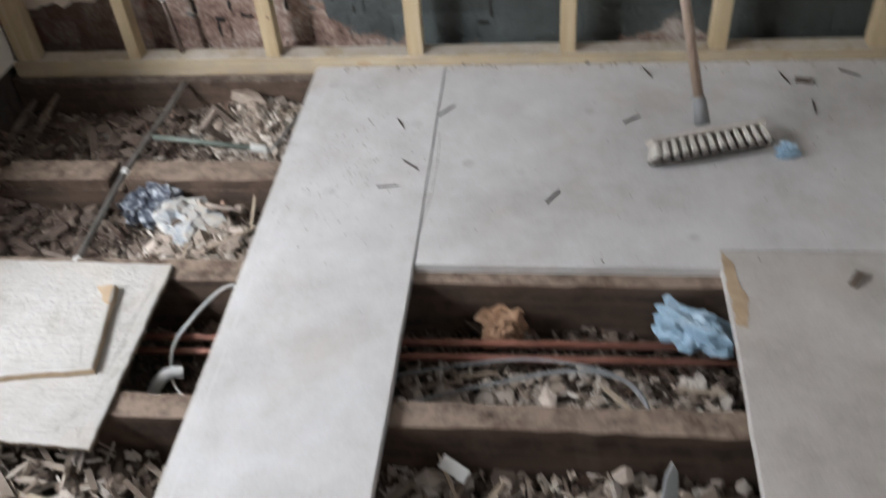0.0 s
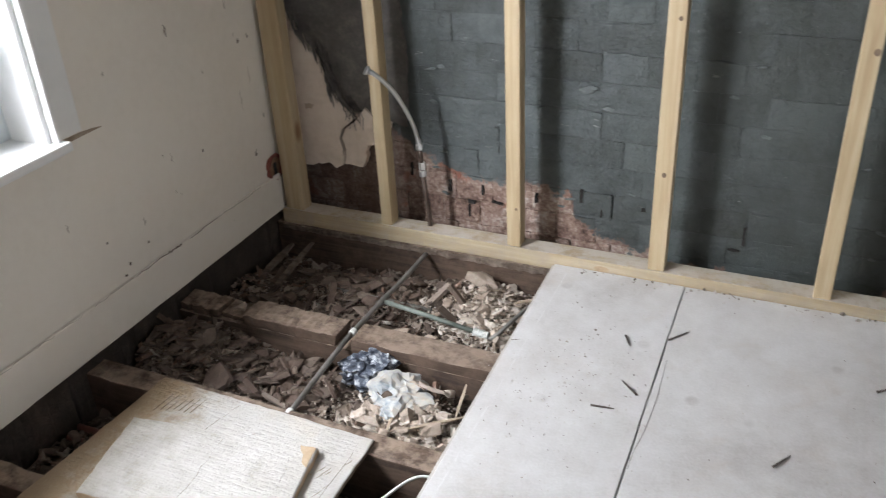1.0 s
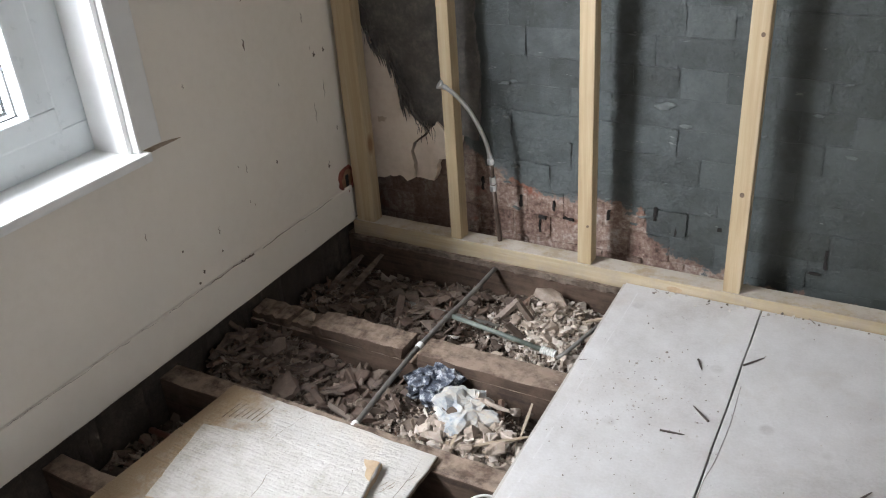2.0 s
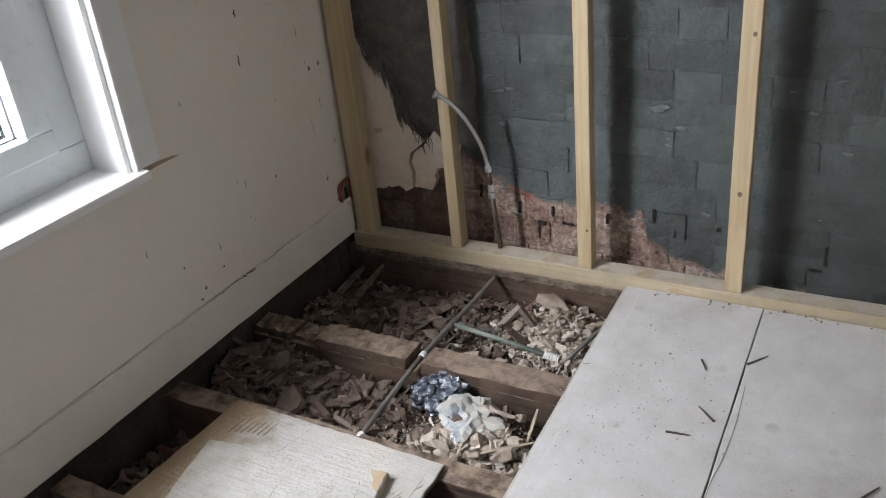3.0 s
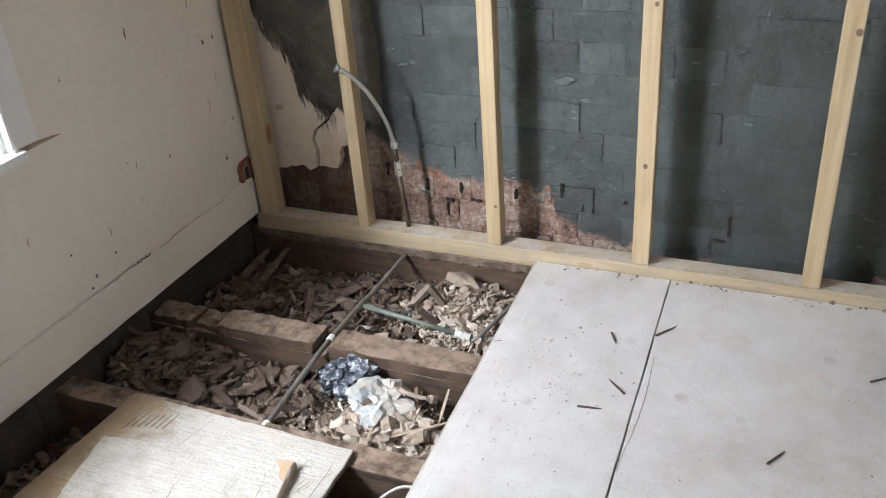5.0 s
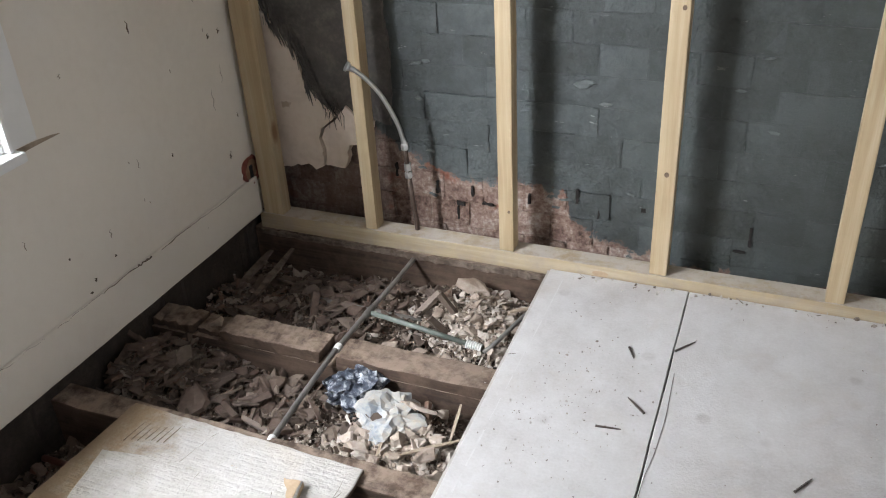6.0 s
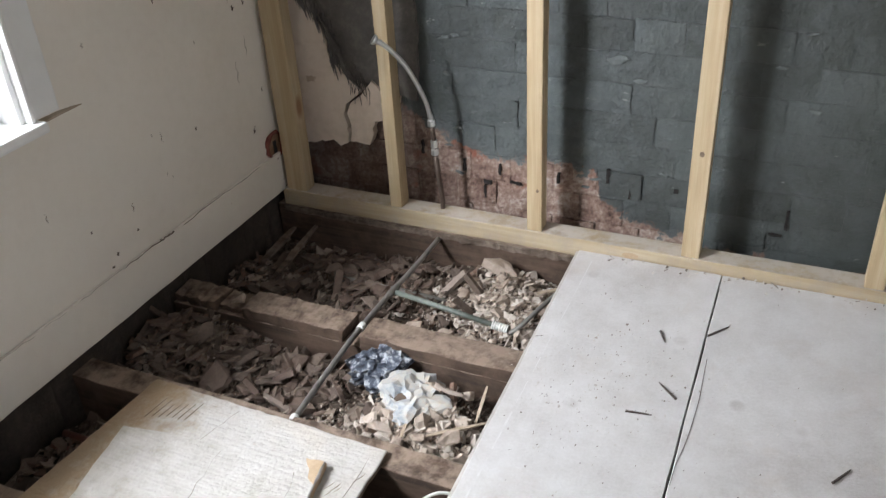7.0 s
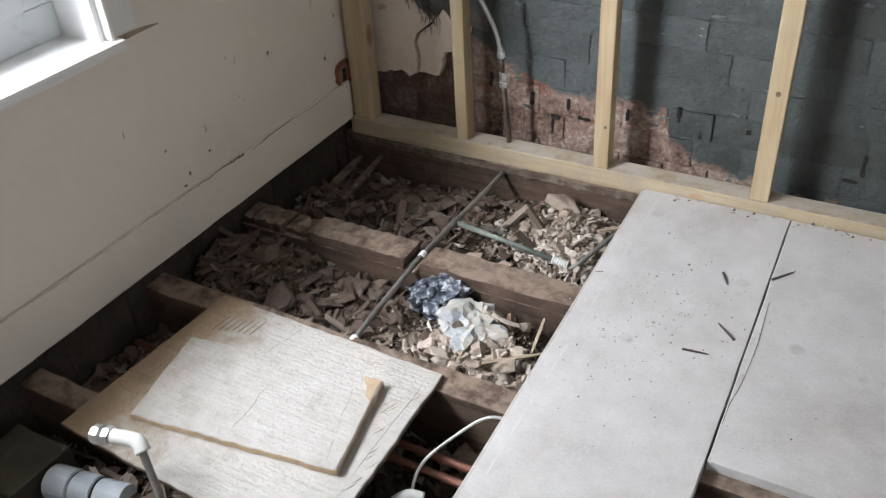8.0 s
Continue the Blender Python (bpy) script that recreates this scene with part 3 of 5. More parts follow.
def chunk(r, size, flat):
    """An irregular broken flake: a ragged many-sided outline, uneven faces, a slight curl."""
    k = r.choice((5, 6, 7, 8, 9))
    a0 = r.uniform(0, 6.3)
    ang = [a0 + 2 * math.pi * (i + r.uniform(-0.42, 0.42)) / k for i in range(k)]
    rad = [size * r.uniform(0.42, 1.15) for _ in range(k)]
    sy, curl = r.uniform(0.45, 1.0), r.uniform(-0.5, 0.5) / size
    th = size * flat * r.uniform(0.5, 1.4)
    lo = [Vector((rad[i] * math.cos(ang[i]), sy * rad[i] * math.sin(ang[i]), 0.0)) for i in range(k)]
    hi = [Vector((v.x * r.uniform(0.7, 1.02), v.y * r.uniform(0.7, 1.02), th * r.uniform(0.3, 1.3))) for v in lo]
    for v in lo:
        v.z = -th * r.uniform(0.4, 1.2)
    tip = Vector((r.uniform(-0.2, 0.2) * size, r.uniform(-0.2, 0.2) * size, th * r.uniform(0.8, 1.7)))
    vs = lo + hi + [tip]
    for v in vs:
        v.z += curl * v.x * v.x
    fs = [tuple(range(k - 1, -1, -1))] + [(i, (i + 1) % k, k + (i + 1) % k, k + i) for i in range(k)] + [(k + i, k + (i + 1) % k, 2 * k) for i in range(k)]
    return vs, fs


def splinter(r, length, width):
    h = width * r.uniform(0.2, 0.6)
    vs = [Vector((sx * length * r.uniform(0.8, 1), sy * width * r.uniform(0.5, 1), sz * h)) for sx in (-1, 1) for sy in (-1, 1) for sz in (-1, 1)]
    return vs, [(0, 1, 3, 2), (4, 6, 7, 5), (0, 4, 5, 1), (2, 3, 7, 6), (0, 2, 6, 4), (1, 5, 7, 3)]


def scatter(name, count, where, height, sizes, flat, material, label, category, seed, tilt=0.5, sticks=0.15):
    r = random.Random(seed)
    vs, fs = [], []
    for _ in range(count):
        x, y = where(r)
        s = r.uniform(*sizes) * (1.8 if r.random() < 0.08 else 1)
        cv, cf = splinter(r, s * r.uniform(1.0, 2.4), s * 0.25) if r.random() < sticks else chunk(r, s, flat)
        m = Matrix.Translation((x, y, height(x, y) + r.uniform(-0.3, 0.9) * s * 0.4)) @ Euler((r.gauss(0, tilt), r.gauss(0, tilt), r.uniform(0, 6.3))).to_matrix().to_4x4()
        o = len(vs)
        vs += [m @ v for v in cv]
        fs += [tuple(o + i for i in f) for f in cf]
    me = bpy.data.meshes.new(name)
    me.from_pydata([tuple(v) for v in vs], [], fs)
    me.materials.append(material)
    return tagged(new(name, me), label, category, kind="stuff")


def bay(x0, x1, y0, y1):
    return lambda r: (r.uniform(x0, x1), r.uniform(y0, y1))


def pile(base, *heaps):
    def h(x, y):
        z = base + 0.016 * noise.noise((x * 8, y * 8, 2))
        for hx, hy, rad, up in heaps:
            z += up * math.exp(-((x - hx) ** 2 + (y - hy) ** 2) / rad ** 2)
        return z
    return h


BAY_A = pile(-0.145, (0.74, -0.16, 0.16, 0.058), (0.45, -0.2, 0.25, 0.03), (0.0, -0.25, 0.09, 0.05))
BAY_B = pile(-0.145, (0.72, -0.62, 0.15, 0.07), (0.35, -0.6, 0.22, 0.03), (0.08, -0.56, 0.17, 0.07), (0.0, -0.62, 0.10, 0.04))
BAY_C = pile(-0.165, (1.5, -0.95, 0.4, 0.02), (0.03, -0.95, 0.12, 0.06))
BAY_D = pile(-0.16, (1.5, -1.28, 0.4, 0.02), (0.5, -1.3, 0.3, 0.06))
for nm, h, (x0, x1, y0, y1), count, seed in (("rubble", BAY_A, (0.0, 0.95, -0.395, -0.02), 2300, 3), ("rubble", BAY_B, (0.0, 0.95, -0.735, -0.48), 1900, 4), ("rubble", BAY_C, (0.0, 1.9, -1.08, -0.81), 1700, 5), ("rubble", BAY_D, (0.0, 1.9, -1.41, -1.14), 1500, 6)):
    scatter(nm, count, bay(x0, x1, y0, y1), h, (0.006, 0.026), 0.09, M_RUBBLE, "broken plaster, brick bits and dirt lying between joists", "rubble", seed)


for h, (x0, x1, y0, y1), seed in ((BAY_A, (0.0, 0.95, -0.395, -0.02), 61), (BAY_B, (0.0, 0.95, -0.735, -0.48), 62), (BAY_C, (0.0, 1.9, -1.08, -0.81), 63), (BAY_D, (0.0, 1.9, -1.41, -1.14), 64)):
    scatter("rubble", 3600, bay(x0, x1, y0, y1), lambda x, y, h=h: h(x, y) + 0.006, (0.002, 0.0075), 0.3, M_RUBBLE, "fine plaster crumbs and dust lying between joists", "rubble", seed, 0.4, 0.25)


for h, x0, x1, y0, y1, count, seed in ((BAY_A, 0.02, 0.56, -0.38, -0.05, 95, 71), (BAY_B, 0.02, 0.50, -0.72, -0.50, 80, 72), (BAY_C, 0.02, 0.16, -1.05, -0.83, 20, 73)):
    scatter("rubble", count, bay(x0, x1, y0, y1), lambda x, y, h=h: h(x, y) + 0.014, (0.014, 0.036), 0.13, M_SLAB, "flat red-brown slabs of old render between joists", "rubble", seed, 0.3, 0.12)


def heap(cx, cy, sx, sy):
    return lambda r: (min(r.gauss(cx, sx), 0.93), min(max(r.gauss(cy, sy), -0.73 if cy < -0.45 else -0.39), -0.03 if cy > -0.45 else -0.49))


scatter("rubble", 2200, heap(0.75, -0.18, 0.10, 0.09), lambda x, y: BAY_A(x, y) + 0.014, (0.002, 0.006), 0.35, M_RUBBLE_P, "fine pale plaster crumbs beside the boards", "rubble", 16)
scatter("rubble", 1500, heap(0.70, -0.66, 0.11, 0.05), lambda x, y: BAY_B(x, y) + 0.014, (0.002, 0.006), 0.35, M_RUBBLE_P, "fine pale plaster crumbs around crumpled paper", "rubble", 17)
scatter("rubble", 520, heap(0.76, -0.19, 0.085, 0.085), lambda x, y: BAY_A(x, y) + 0.012, (0.005, 0.017), 0.3, M_RUBBLE_P, "pale heap of broken lime plaster beside the boards", "rubble", 11)
scatter("rubble", 420, heap(0.72, -0.66, 0.09, 0.045), lambda x, y: BAY_B(x, y) + 0.012, (0.005, 0.02), 0.3, M_RUBBLE_P, "pale heap of broken lime plaster beside crumpled paper", "rubble", 12)

scatter("rubble", 420, bay(1.2, 1.8, -1.08, -0.94), lambda x, y: BAY_C(x, y) + 0.014, (0.004, 0.02), 0.2, M_RUBBLE_P, "pale plaster flakes between joists", "rubble", 13)
scatter("rubble", 420, bay(1.2, 1.8, -1.41, -1.15), lambda x, y: BAY_D(x, y) + 0.014, (0.004, 0.022), 0.2, M_RUBBLE_P, "pale plaster flakes between joists", "rubble", 14)
scatter("rubble", 260, bay(0.25, 0.88, -1.41, -1.15), lambda x, y: BAY_D(x, y) + 0.02, (0.008, 0.026), 0.2, M_RUBBLE_P, "pale splintered lath and plaster between joists", "rubble", 15, 0.3, 0.75)

# ---- stud frame against the brick wall ----
frame_ob = thing("stud_frame", "new pine stud frame standing just in front of the brick wall", "stud frame")
STUD_D = 0.036
PLATE_TOP = 0.027
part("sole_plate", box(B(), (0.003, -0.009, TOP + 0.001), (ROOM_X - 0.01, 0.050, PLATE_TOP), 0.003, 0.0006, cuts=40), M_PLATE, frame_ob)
part("top_plate", box(B(), (0.003, 0.0, CEIL - 0.047), (ROOM_X - 0.01, STUD_D, CEIL - 0.001), 0.003), M_PLATE, frame_ob)
for x0, w in ((0.018, 0.063), (0.341, 0.034), (0.7225, 0.038), (1.101, 0.042), (1.492, 0.040), (1.860, 0.042), (2.236, 0.046), (2.61, 0.046)):
    part("stud", box(B(), (x0, -0.006, PLATE_TOP), (x0 + w, STUD_D, CEIL - 0.047), 0.003, 0.0006, cuts=16), M_STUD, frame_ob)
solid("packing_board", box(B(), (0.003, -0.0195, TOP - 0.016), (0.846, -0.0130, TOP + 0.0005), 0.001, 0.003, cuts=70), M_OLD, "dark ragged strip of old board under the sole plate", "board")

# ---- floor sheets ----
floor = thing("floor", "dusty flooring sheets laid over joists with open bays", "floor", kind="structure")
part("floor_board", slab(B(), ragged([(0.861, -0.0130), (1.1985, -0.0130), (1.2095, -0.80), (1.212, -1.35), (1.214, -2.72), (0.900, -2.72), (0.880, -0.95)], 0.04, 0.0008, 2), -0.021, 0.0, 0.0012), M_FLOOR, floor, "narrow dusty flooring sheet")
part("board_tongue", slab(B(), [(0.853, -0.0105), (0.8625, -0.0105), (0.8815, -0.95), (0.8985, -2.7), (0.890, -2.7), (0.872, -0.95)], -0.014, -0.0075), M_FLOOR_B, floor, "pale machined tongue along the sheet")
part("floor_board", slab(B(), ragged([(1.2012, -0.0130), (2.72, -0.0130), (2.72, -0.727), (1.790, -0.727), (1.787, -0.780), (1.2128, -0.780)], 0.04, 0.0008, 3), -0.021, -0.0005, 0.0012), M_FLOOR, floor)
part("floor_board", slab(B(), ragged([(1.788, -0.730), (2.72, -0.730), (2.72, -2.72), (1.765, -2.72), (1.776, -1.27), (1.786, -0.96)], 0.04, 0.001, 4), -0.021, -0.001, 0.0012), M_FLOOR_B, floor, "browner dusty flooring sheet")
part("floor_board", slab(B(), [(0.02, -1.6), (0.866, -1.6), (0.868, -2.72), (0.02, -2.72)], -0.021, -0.001, 0.001), M_FLOOR_B, floor)
part("floor_board", slab(B(), [(1.204, -1.6), (1.762, -1.6), (1.762, -2.72), (1.206, -2.72)], -0.021, -0.001, 0.001), M_FLOOR_B, floor)

# loose painted sheets lying over the bay by the window wall
big_sheet = solid("loose_board", slab(B(), ragged([(0.177, -0.766), (0.722, -0.779), (0.735, -1.222), (0.152, -1.190)], 0.02, 0.0016, 5), TOP + 0.0015, TOP + 0.0115, 0.002), M_PAINTBOARD, "loose white-painted board with flaking paint laid across joists", "board", "loose boards")
small_sheet = solid("loose_board", slab(B(), ragged([(0.223, -0.914), (0.639, -0.856), (0.681, -1.069), (0.268, -1.126)], 0.018, 0.0018, 6), TOP + 0.0125, TOP + 0.0285, 0.0025), M_PAINTBOARD_S, "smaller white-painted offcut lying on a larger board", "board", "loose boards")
edge_faces(big_sheet, M_EDGE_D)
edge_faces(small_sheet, M_EDGE)
rs = random.Random(77)
for sheet, z, lines in ((big_sheet, TOP + 0.0117, (((0.40, -0.787), (0.37, -0.905)), ((0.70, -0.80), (0.705, -1.20)), ((0.30, -1.10), (0.33, -1.21)))), (small_sheet, TOP + 0.0287, (((0.445, -0.905), (0.465, -1.085)), ((0.60, -0.90), (0.655, -1.06))))):
    for (xa, ya), (xb, yb) in lines:
        n1 = 9
        pts = [(xa + (xb - xa) * k / n1 + rs.uniform(-0.003, 0.003), ya + (yb - ya) * k / n1, z) for k in range(n1 + 1)]
        part("paint_crack", tube(B(), pts, [rs.uniform(0.0, 0.0005) for _ in pts], 5), M_OLD, sheet, "fine crack in the paint")
# grooves combed through the paint near the far corner, chips along the near edge
for k in range(7):
    x, y = 0.232 + 0.0135 * k, -0.868 + 0.004 * k + rs.uniform(-0.006, 0.006)
    part("comb_groove", tube(B(), [(x, y, TOP + 0.0115), (x + 0.006, y + rs.uniform(0.035, 0.062), TOP + 0.0115)], [0.0014, 0.0006], 6), M_EDGE_D, big_sheet, "brown groove combed through the paint")
for k in range(15):
    x, y = rs.uniform(0.655, 0.712), rs.uniform(-1.2, -0.86)
    d = rs.uniform(0.012, 0.03)
    part("paint_split", tube(B(), [(x, y, TOP + 0.0115), (x + d * 0.35, y + d * 0.6, TOP + 0.0117), (x + d * 0.45, y + d, TOP + 0.0115)], [0.0002, 0.0008, 0.0002], 5), M_EDGE_D, big_sheet, "short split in the paint")

for x, z, rad in ((1.123, 0.292, 0.0065), (1.130, 0.665, 0.0055), (1.523, 0.621, 0.008), (0.750, 0.14, 0.004)):
    ring = [(x + rad * math.cos(a) * 0.85, z + rad * math.sin(a)) for a in (2 * math.pi * k / 12 for k in range(12))]
    bm = B()
    f0 = [bm.verts.new((px, -0.0068, pz)) for px, pz in ring]
    f1 = [bm.verts.new((px, 0.01, pz)) for px, pz in ring]
    bm.faces.new(f0)
    for k in range(12):
        bm.faces.new((f0[k], f0[(k + 1) % 12], f1[(k + 1) % 12], f1[k]))
    bmesh.ops.recalc_face_normals(bm, faces=bm.faces)
    part("knot", bm, M_EDGE_D, frame_ob, "dark brown knot in the pine")
for kx, kz, rx, rz in ((0.985, 0.006, 0.020, 0.008), (2.05, 0.012, 0.012, 0.006)):
    bm = B()
    bm.faces.new([bm.verts.new((kx + rx * math.cos(a), -0.0098, kz + rz * math.sin(a))) for a in (2 * math.pi * k / 16 for k in range(16))])
    grown = bmesh.ops.extrude_face_region(bm, geom=bm.faces[:])
    for v in grown["geom"]:
        if isinstance(v, bmesh.types.BMVert):
            v.co.y = -0.004
    bmesh.ops.recalc_face_normals(bm, faces=bm.faces)
    part("knot", bm, M_EDGE, frame_ob, "brown oval knot in the plate")
part("torn_corner", slab(B(), ragged([(0.603, -0.8635), (0.6365, -0.8595), (0.6475, -0.912), (0.632, -0.905), (0.622, -0.885)], 0.008, 0.002, 12), TOP + 0.027, TOP + 0.0296), M_EDGE, small_sheet, "bare brown wood at the torn corner")
TORN = ragged([(1.792, -0.735), (1.806, -0.76), (1.812, -0.82), (1.822, -0.86), (1.815, -0.90), (1.808, -0.93), (1.7905, -0.925), (1.7895, -0.80)], 0.012, 0.003, 8)
part("splintered_edge", slab(B(), TORN, -0.0012, 0.0004), M_EDGE, floor, "torn pale brown splinters at the sheet's corner")
split = curve_points([(1.217, -0.33, 0.0002), (1.2205, -0.40, 0.0002), (1.2235, -0.47, 0.0002), (1.221, -0.576, 0.0002), (1.2145, -0.640, 0.0002), (1.2140, -0.69, 0.0002)], 6)
part("split", tube(B(), split, 0.0005, 5), M_OLD, floor, "thin split beside the joint")
rl = random.Random(19)
y = -0.05
while y > -1.9:
    ln = rl.uniform(0.03, 0.22)
    x = 0.9025 + 0.0011 * rl.random() + (0.012 * (-y - 0.95) if y < -0.95 else 0.0)
    wd = rl.uniform(0.0006, 0.0019)
    part("scored_line", slab(B(), ragged([(x - wd, y), (x + wd, y), (x + wd, y - ln), (x - wd, y - ln)], 0.012, 0.0006, int(-y * 1000)), -0.0004, 0.00035), M_CHALK, floor, "pale scored line along the sheet's edge")
    y -= ln + rl.uniform(0.0, 0.05)


# ---- plaster left on the brick wall ----
def upright_slab(bm, outline, y0, y1):
    """A sheet standing against the wall from an outline of x and z."""
    f = [bm.verts.new((x, y0, z)) for x, z in outline]
    b = [bm.verts.new((x, y1, z)) for x, z in outline]
    k = len(outline)
    bm.faces.new(f)
    bm.faces.new(b[::-1])
    for i in range(k):
        bm.faces.new((f[i], f[(i + 1) % k], b[(i + 1) % k], b[i]))
    bmesh.ops.recalc_face_normals(bm, faces=bm.faces)
    return bm


PATCH = [(0.001, 0.128), (0.051, 0.131), (0.09, 0.140), (0.137, 0.152), (0.160, 0.136), (0.186, 0.150), (0.189, 0.20), (0.181, 0.235), (0.192, 0.262), (0.228, 0.29), (0.245, 0.312), (0.228, 0.321), (0.205, 0.335), (0.157, 0.385), (0.150, 0.44), (0.132, 0.488), (0.09, 0.535), (0.06, 0.571), (0.031, 0.627), (0.001, 0.72)]
PATCH = [(max(0.001, x - 0.009), z) for x, z in PATCH]
part("plaster_patch", upright_slab(B(), ragged(PATCH, 0.012, 0.003, 31), 0.086, 0.112), M_CREAM, north, "cream old plaster left on the brick")
PATCH2 = [(0.193, 0.152), (0.25, 0.150), (0.262, 0.175), (0.272, 0.222), (0.30, 0.228), (0.305, 0.272), (0.345, 0.275), (0.35, 0.297), (0.30, 0.305), (0.274, 0.335), (0.255, 0.315), (0.238, 0.288), (0.201, 0.262), (0.190, 0.235), (0.198, 0.20)]
PATCH2 = [(x - 0.009, z) for x, z in PATCH2]
part("plaster_patch", upright_slab(B(), ragged(PATCH2, 0.012, 0.003, 32), 0.089, 0.112), M_CREAM, north, "cracked cream plaster edge")
rw = random.Random(5)
torn = []
for k in range(90):
    t = rw.random()
    i = min(int(t * 8), 7)
    (xa, za), (xb, zb) = PATCH[12 + i - 1], PATCH[12 + i]
    u = rw.random()
    x, z = xa + (xb - xa) * u + rw.uniform(-0.004, 0.03), za + (zb - za) * u + rw.uniform(0.0, 0.03)
    ln = rw.uniform(0.02, 0.07)
    torn.append([(x, 0.095 + rw.uniform(-0.008, 0.004), z), (x + ln * 0.2, 0.089, z - ln * 0.5), (x + ln * rw.uniform(0.1, 0.5), 0.083, z - ln)])
bm = B()
for line in torn:
    tube(bm, line, [rw.uniform(0.0008, 0.003), rw.uniform(0.0008, 0.002), 0.0005], 5)
for k in range(34):
    u = rw.random() * 6.99
    (xa, za), (xb, zb) = PATCH[12 + int(u)], PATCH[13 + int(u)]
    x, z = xa + (xb - xa) * (u % 1) + rw.uniform(0.0, 0.016), za + (zb - za) * (u % 1) + rw.uniform(0.0, 0.02)
    ln, lean = rw.uniform(0.03, 0.075), rw.uniform(0.25, 1.1)
    tube(bm, [(x, 0.095, z), (x + ln * lean * 0.3, 0.083, z - ln * 0.3), (x + ln * lean * 0.8, 0.077, z - ln * 0.7), (x + ln * lean * 0.9, 0.079, z - ln)], [rw.uniform(0.003, 0.006), rw.uniform(0.002, 0.005), 0.0018, 0.0006], 6)
part("torn_fringe", bm, M_COARSE, north, "dark hairy torn edge of old render")
dark = [(0.001, 0.73), (0.033, 0.63), (0.063, 0.575), (0.135, 0.49), (0.153, 0.44), (0.16, 0.39), (0.207, 0.338), (0.25, 0.326), (0.33, 0.305), (0.40, 0.29), (0.41, 0.45), (0.40, 0.70), (0.42, 1.0), (0.001, 1.0)]
part("dark_render", upright_slab(B(), ragged([(max(0.001, x - 0.009), z) for x, z in dark], 0.015, 0.004, 33), 0.0965, 0.1125), M_COARSE, north, "rough blackened render over the brick")

# hole with a red clay rim low on the window wall
rim = thing("wall_socket_hole", "round red clay-edged hole broken through wall plaster", "hole", at=(0.0, -0.014, 0.161))
bm = B()
ring_pts = [(0.0035, -0.014 + 0.034 * math.cos(a) * rw.uniform(0.93, 1.07), 0.161 + 0.037 * math.sin(a) * rw.uniform(0.93, 1.07)) for a in (2 * math.pi * k / 22 for k in range(23))]
ring_pts[-1] = ring_pts[0]
part("clay_rim", tube(bm, ring_pts, [rw.uniform(0.004, 0.008) for _ in ring_pts], 6), M_RED, rim)
disc = [(0.0012, -0.014 + 0.032 * math.cos(a), 0.161 + 0.035 * math.sin(a)) for a in (2 * math.pi * k / 20 for k in range(20))]
bm = B()
for lx in (0.0004, 0.002):
    bm.faces.new([bm.verts.new((lx, y, z)) for _, y, z in disc])
part("broken_back", bm, M_TAN, rim)
part("dark_slot", box(B(), (0.0015, -0.020, 0.138), (0.004, -0.006, 0.174), 0.001, 0.001, cuts=4), M_BLACK, rim)

# knocks and scuffs in the window wall
SCUFFS = ((-0.346, 0.638, 0.030, 0.0022), (-0.085, 0.549, 0.014, 0.0034), (-0.562, 0.611, 0.012, 0.0016), (-0.413, 0.345, 0.026, 0.0011), (-0.298, 0.325, 0.010, 0.0022), (-0.545, 0.236, 0.022, 0.0016), (-0.085, 0.226, 0.014, 0.0028), (-0.115, 0.647, 0.028, 0.0016), (-0.042, 0.551, 0.014, 0.0026), (-0.024, 0.319, 0.016, 0.0020), (-0.761, 0.325, 0.022, 0.0014), (-0.67, 0.250, 0.005, 0.0022), (-0.62, 0.166, 0.010, 0.0030), (-0.548, 0.190, 0.006, 0.0026), (-0.641, 0.147, 0.006, 0.0030), (-0.329, 0.752, 0.020, 0.0030), (-0.110, 0.37, 0.06, 0.0010), (-0.060, 0.43, 0.05, 0.0009))
for y, z, ln, wd in SCUFFS:
    line = [(0.0001, y + 0.003 * math.sin(9 * k + 40 * z), z + ln * k / 4) for k in range(5)]
    part("scuff", tube(B(), line, [wd * f for f in (0.25, 0.8, 1.0, 0.6, 0.2)], 5), M_OLD if wd > 0.0021 else M_SCUFF, west)
for k in range(9):
    y, z = -0.03 - 0.62 * rw.random() ** 1.4, rw.uniform(0.17, 0.95)
    ln, wd = rw.uniform(0.003, 0.012), rw.uniform(0.0006, 0.0014)
    part("scuff", tube(B(), [(0.0002, y, z), (0.0003, y + rw.uniform(-0.002, 0.002), z + ln * 0.5), (0.0002, y + rw.uniform(-0.003, 0.003), z + ln)], [wd * 0.4, wd, wd * 0.3], 5), M_SCUFF, west)
part("sill_scar", tube(B(), [(-0.004, -0.722, 0.5155), (-0.0035, -0.66, 0.5155), (-0.002, -0.625, 0.5135), (-0.0005, -0.60, 0.511)], [0.0078, 0.0065, 0.004, 0.001], 8), M_SCAR, west, "brown scar where the sill was cut")

# ---- pipes in the floor ----
pipe = thing("water_pipe", "dull grey old pipe crossing the joists with a side branch", "pipe", at=(0.48, -0.4, -0.05))
part("main_run", tube(B(), curve_points([(0.482, -0.012, -0.040), (0.479, -0.15, -0.043), (0.474, -0.27, -0.043), (0.476, -0.41, -0.037), (0.478, -0.48, -0.036), (0.486, -0.62, -0.036), (0.500, -0.757, -0.031)], 6), 0.0064, 12), M_LEAD, pipe, smooth=True)
part("tee_joint", tube(B(), [(0.477, -0.248, -0.043), (0.476, -0.252, -0.043), (0.474, -0.292, -0.043), (0.474, -0.296, -0.043)], [0.0066, 0.0085, 0.0085, 0.0066], 12), M_LEAD, pipe, smooth=True)
